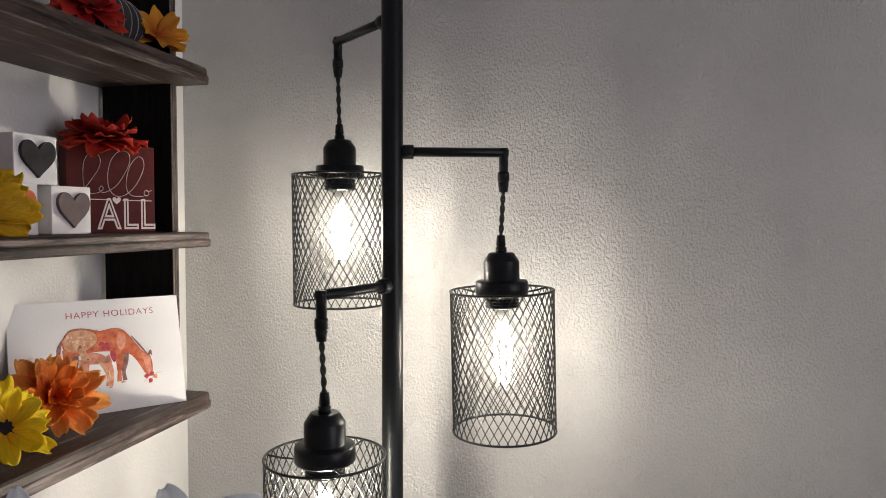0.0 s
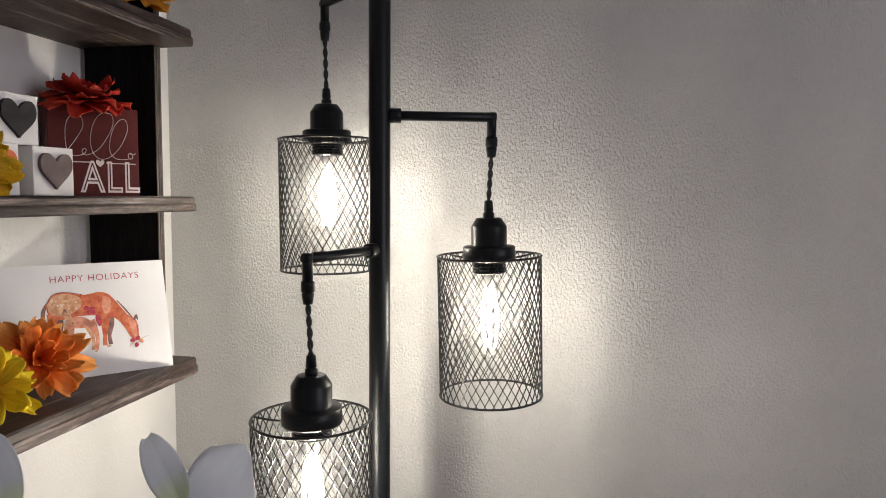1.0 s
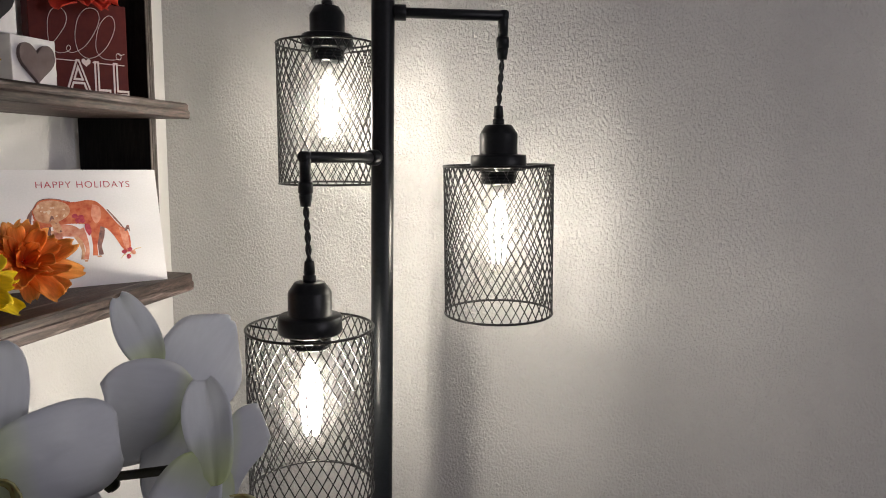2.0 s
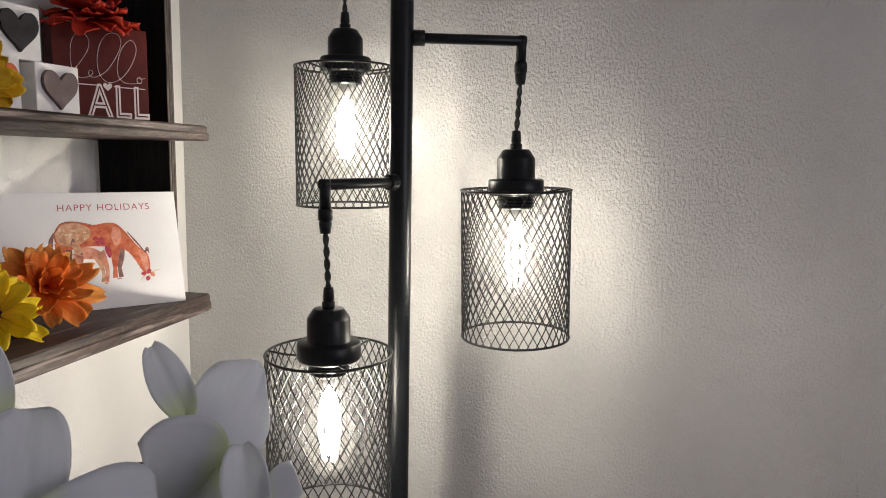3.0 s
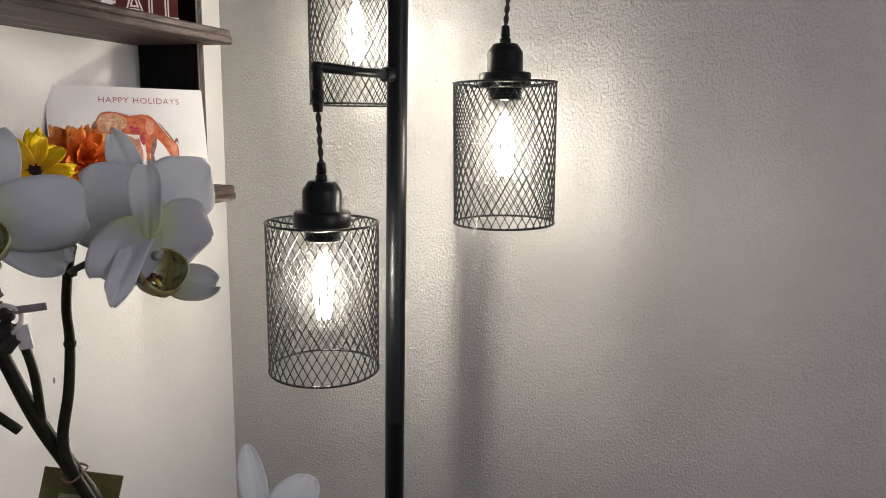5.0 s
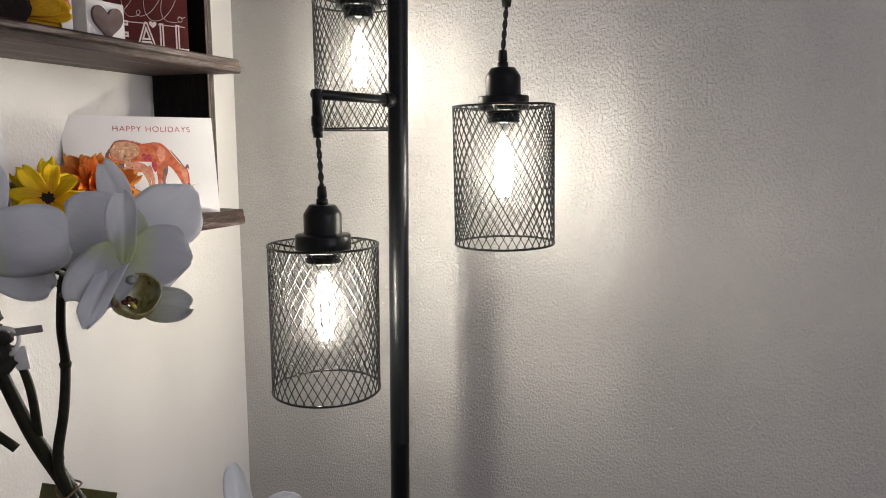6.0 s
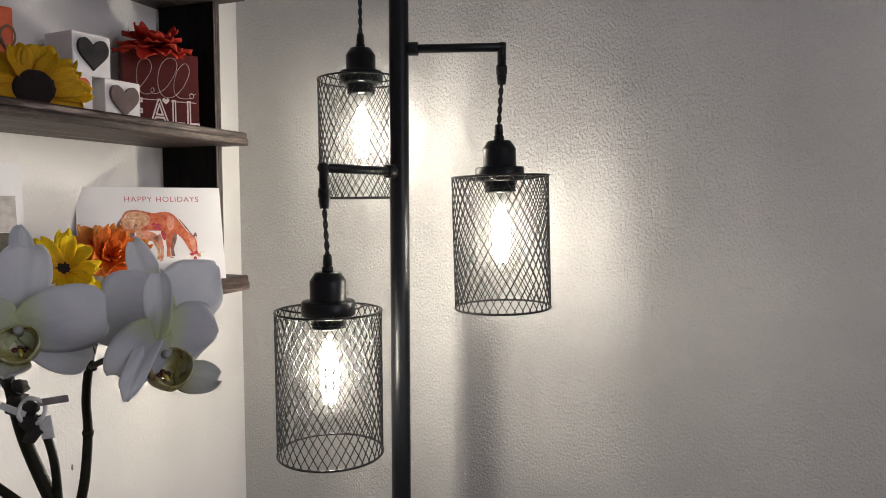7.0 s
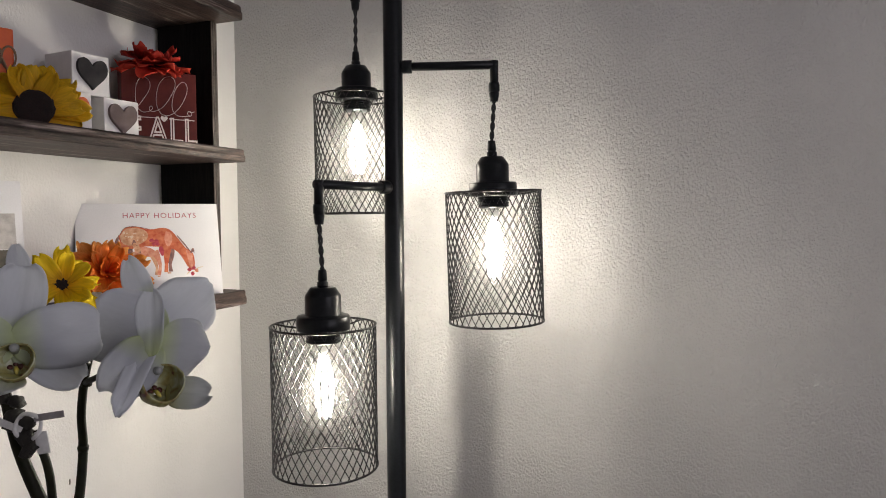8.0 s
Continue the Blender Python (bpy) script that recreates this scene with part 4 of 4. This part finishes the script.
def orchid_plant():
    o = thing("orchid", "white moth orchid with two dark flower stems", "plant", pose(0, 0, 0))
    stem_r = spline([(0.530, -0.640, 0.800), (0.492, -0.646, 0.918), (0.473, -0.649, 0.952), (0.465, -0.649, 0.973), (0.465, -0.642, 1.005), (0.463, -0.637, 1.036), (0.472, -0.644, 1.062), (0.486, -0.651, 1.089), (0.497, -0.655, 1.106)], 6)
    part("stem", tube(stem_r, [0.0042 - 0.0016 * i / (len(stem_r) - 1) for i in range(len(stem_r))], 10), M_STEM, o, "dark green-brown flower stem")
    for q in ((0.463, -0.637, 1.036), (0.465, -0.649, 0.973), (0.487, -0.650, 1.089)):
        part("node", lathe([(0, 0.004), (0.0030, 0.0025), (0.0040, 0.0), (0.0034, -0.003), (0, -0.004)], 12), M_STEM, o, m=pose(*q))
    stem_l = spline([(0.534, -0.642, 0.800), (0.488, -0.641, 0.915), (0.468, -0.645, 0.950), (0.448, -0.651, 0.980), (0.434, -0.655, 1.007), (0.424, -0.660, 1.038), (0.417, -0.664, 1.078)], 6)
    part("stem", tube(stem_l, [0.0062 - 0.0022 * i / (len(stem_l) - 1) for i in range(len(stem_l))], 10), M_STEM, o)
    part("stem", tube(spline([(0.447, -0.650, 0.985), (0.446, -0.652, 1.020), (0.438, -0.656, 1.050)]), 0.0030, 8), M_STEM, o)
    part("stem", tube(spline([(0.452, -0.668, 0.985), (0.440, -0.678, 1.000), (0.415, -0.690, 1.020), (0.380, -0.702, 1.045)]), 0.0032, 8), M_STEM, o)
    # dry sheath lumps where the clip holds the second stem
    rng = random.Random(4)
    for k in range(9):
        bm = bmesh.new()
        bmesh.ops.create_icosphere(bm, subdivisions=2, radius=1.0)
        for v in bm.verts:
            v.co *= 1 + 0.35 * noise.noise(v.co * 2 + Vector((k, 0, 0)))
        f = k / 8
        part("sheath", bm, M_BUD, o, m=pose(0.4175 + 0.022 * f + rng.uniform(-0.004, 0.004), -0.664 + 0.004 * rng.random(), 1.078 - 0.040 * f + rng.uniform(-0.005, 0.005), 30 * k, 20 * k, 0) @ Matrix.Diagonal((0.0052, 0.0045, 0.0075, 1)))
    clip = part("clip", tube([(0.0085 * math.cos(t), 0.004 * math.sin(3 * t) * 0.4, 0.0095 * math.sin(t)) for t in (2 * math.pi * k / 28 for k in range(28))], 0.0016, 8, closed=True), M_CLIP, o, "clear plastic clip", m=pose(0.440, -0.662, 1.055, 0, 10, 30))
    part("tongue", cuboid((-0.006, -0.0006, -0.020), (0.003, 0.0006, -0.004), 0.0004), M_CLIP, clip, m=pose(0.009, 0, 0.002, 0, -18, 0))
    part("tongue", cuboid((-0.022, -0.0006, -0.003), (-0.004, 0.0006, 0.002), 0.0004), M_CLIP, clip, m=pose(0, 0, -0.004, 0, 14, 0))
    part("strip", cuboid((0.0, -0.0005, -0.0022), (0.021, 0.0005, 0.0028), 0.0006), M_STRIP, clip, "grey plastic strip", m=pose(0.003, 0, 0.006, 0, -18, 0))
    # short stalks of the flowers
    for pts in (((0.496, -0.657, 1.091), (0.536, -0.669, 1.105), (0.592, -0.683, 1.125)),
                ((0.496, -0.655, 1.106), (0.502, -0.651, 1.118), (0.543, -0.638, 1.125)),
                ((0.497, -0.655, 1.104), (0.512, -0.690, 1.122), (0.534, -0.727, 1.132)),
                ((0.490, -0.652, 1.094), (0.478, -0.672, 1.120), (0.457, -0.674, 1.142))):
        part("pedicel", tube(spline(pts), 0.0020, 8), M_STEM, o)
    part("node", lathe([(0, 0.004), (0.0028, 0.002), (0.0036, -0.001), (0, -0.005)], 10), M_STEM, o, m=pose(0.535, -0.670, 1.102, 0, 70, 0))

    cam_side = (0.62, -0.72, 0.10)
    # the flower behind, seen from its back
    flower([
        ((0.530, -0.634, 1.140), (0.505, -0.630, 1.174), 0.019, cam_side, 0.12, -0.06, 0.5, 0.5),
        ((0.552, -0.640, 1.122), (0.545, -0.690, 1.143), 0.049, cam_side, -0.18, 0.20, 0.36, 0.30),
        ((0.545, -0.639, 1.126), (0.530, -0.583, 1.149), 0.045, cam_side, -0.18, 0.14, 0.36, 0.30),
        ((0.548, -0.643, 1.128), (0.556, -0.671, 1.097), 0.020, cam_side, 0.1, -0.05, 0.4, 0.6),
    ], None, o)
    # the flower turned sideways
    flower([
        ((0.601, -0.690, 1.133), (0.610, -0.722, 1.116), 0.029, cam_side, -0.20, -0.16, 0.36, 0.34),
        ((0.598, -0.686, 1.127), (0.602, -0.643, 1.118), 0.038, cam_side, -0.18, -0.18, 0.34, 0.32),
        ((0.594, -0.683, 1.137), (0.621, -0.730, 1.107), 0.0128, cam_side, 0.28, -0.08, 0.36, 0.36),
        ((0.607, -0.697, 1.126), (0.595, -0.683, 1.159), 0.0175, (0.30, -0.92, -0.15), 0.30, 0.06, 0.40, 0.36),
    ], ((0.615, -0.698, 1.112), (0.72, -0.28, 0.62), (0.622, -0.672, 1.099), 1.10), o)
    front = (0.78, -0.58, 0.06)
    flower([
        ((0.537, -0.730, 1.131), (0.530, -0.717, 1.176), 0.028, front, 0.24, -0.10, 0.52, 0.34),
        ((0.538, -0.729, 1.133), (0.560, -0.704, 1.109), 0.024, front, 0.20, -0.14, 0.42, 0.40),
        ((0.538, -0.729, 1.133), (0.518, -0.752, 1.106), 0.024, front, 0.20, -0.14, 0.42, 0.40),
        ((0.538, -0.731, 1.133), (0.573, -0.705, 1.138), 0.037, front, -0.16, -0.20, 0.40, 0.28),
        ((0.540, -0.729, 1.133), (0.516, -0.766, 1.138), 0.037, front, -0.16, -0.20, 0.40, 0.28),
    ], ((0.547, -0.735, 1.125), (0.66, -0.50, 0.55), (0.552, -0.746, 1.109), 1.0), o)
    # a flower behind the front one
    flower([
        ((0.463, -0.675, 1.144), (0.453, -0.674, 1.184), 0.015, front, 0.22, 0.06, 0.45, 0.55),
        ((0.459, -0.677, 1.144), (0.440, -0.710, 1.148), 0.036, front, 0.06, -0.05, 0.36, 0.32),
        ((0.458, -0.678, 1.140), (0.448, -0.704, 1.112), 0.026, front, 0.06, -0.05, 0.45, 0.45),
    ], None, o)
    up_face = (0.62, -0.72, 0.2)
    flower([
        ((0.584, -0.598, 0.914), (0.570, -0.595, 0.971), 0.018, up_face, 0.16, 0.02, 0.5, 0.5),
        ((0.590, -0.596, 0.914), (0.610, -0.579, 0.950), 0.030, up_face, 0.08, -0.05, 0.42, 0.4),
        ((0.582, -0.600, 0.910), (0.552, -0.620, 0.908), 0.028, up_face, 0.08, -0.05, 0.42, 0.4),
        ((0.584, -0.602, 0.908), (0.566, -0.612, 0.876), 0.022, up_face, 0.08, -0.05, 0.5, 0.5),
        ((0.590, -0.600, 0.908), (0.612, -0.590, 0.880), 0.022, up_face, 0.08, -0.05, 0.5, 0.5),
    ], ((0.592, -0.604, 0.908), (0.6, -0.7, 0.35), (0.604, -0.616, 0.896), 0.9), o)
    part("pedicel", tube(spline([(0.497, -0.645, 0.900), (0.530, -0.625, 0.890), (0.565, -0.606, 0.900), (0.584, -0.598, 0.912)]), 0.0020, 8), M_STEM, o)
    # plant label tied to the stems
    tag = part("plant_tag", cuboid((-0.024, -0.0004, -0.060), (0.026, 0.0004, 0.0), 0.0003), M_TAG, o, "olive-green printed plant label", m=pose(0.462, -0.634, 0.944, 0, 14, 38))
    for k, (x0, x1, z) in enumerate(((-0.012, 0.010, -0.020), (-0.016, 0.016, -0.028), (-0.014, 0.006, -0.036))):
        part("print_bar", cuboid((x0, -0.0008, z - 0.0022), (x1, -0.0004, z + 0.0022)), M_TAG_INK, tag, "illegible pale print", smooth=False)
    tie = [(0.0095 * math.cos(t), 0.0075 * math.sin(t), 0.002 * math.cos(2 * t)) for t in (2 * math.pi * k / 24 for k in range(24))]
    part("tie", tube(tie, 0.0007, 6, closed=True), M_TWINE, o, "thin wire tie", m=pose(0.471, -0.647, 0.952, 25, 0, 0))


def plant_pot():
    p = thing("plant_pot", "plain white ceramic plant pot", "plant pot", pose(0.53, -0.64, 0.7222))
    part("pot", lathe([(0, 0), (0.042, 0), (0.045, 0.003), (0.056, 0.085), (0.058, 0.090), (0.054, 0.091), (0.050, 0.078), (0, 0.078)], 40), M_POT, p)
    part("soil", lathe([(0, 0.082), (0.02, 0.083), (0.049, 0.079), (0.049, 0.076), (0, 0.076)], 24), M_SOIL, p)


side_table()
plant_pot()
orchid_plant()
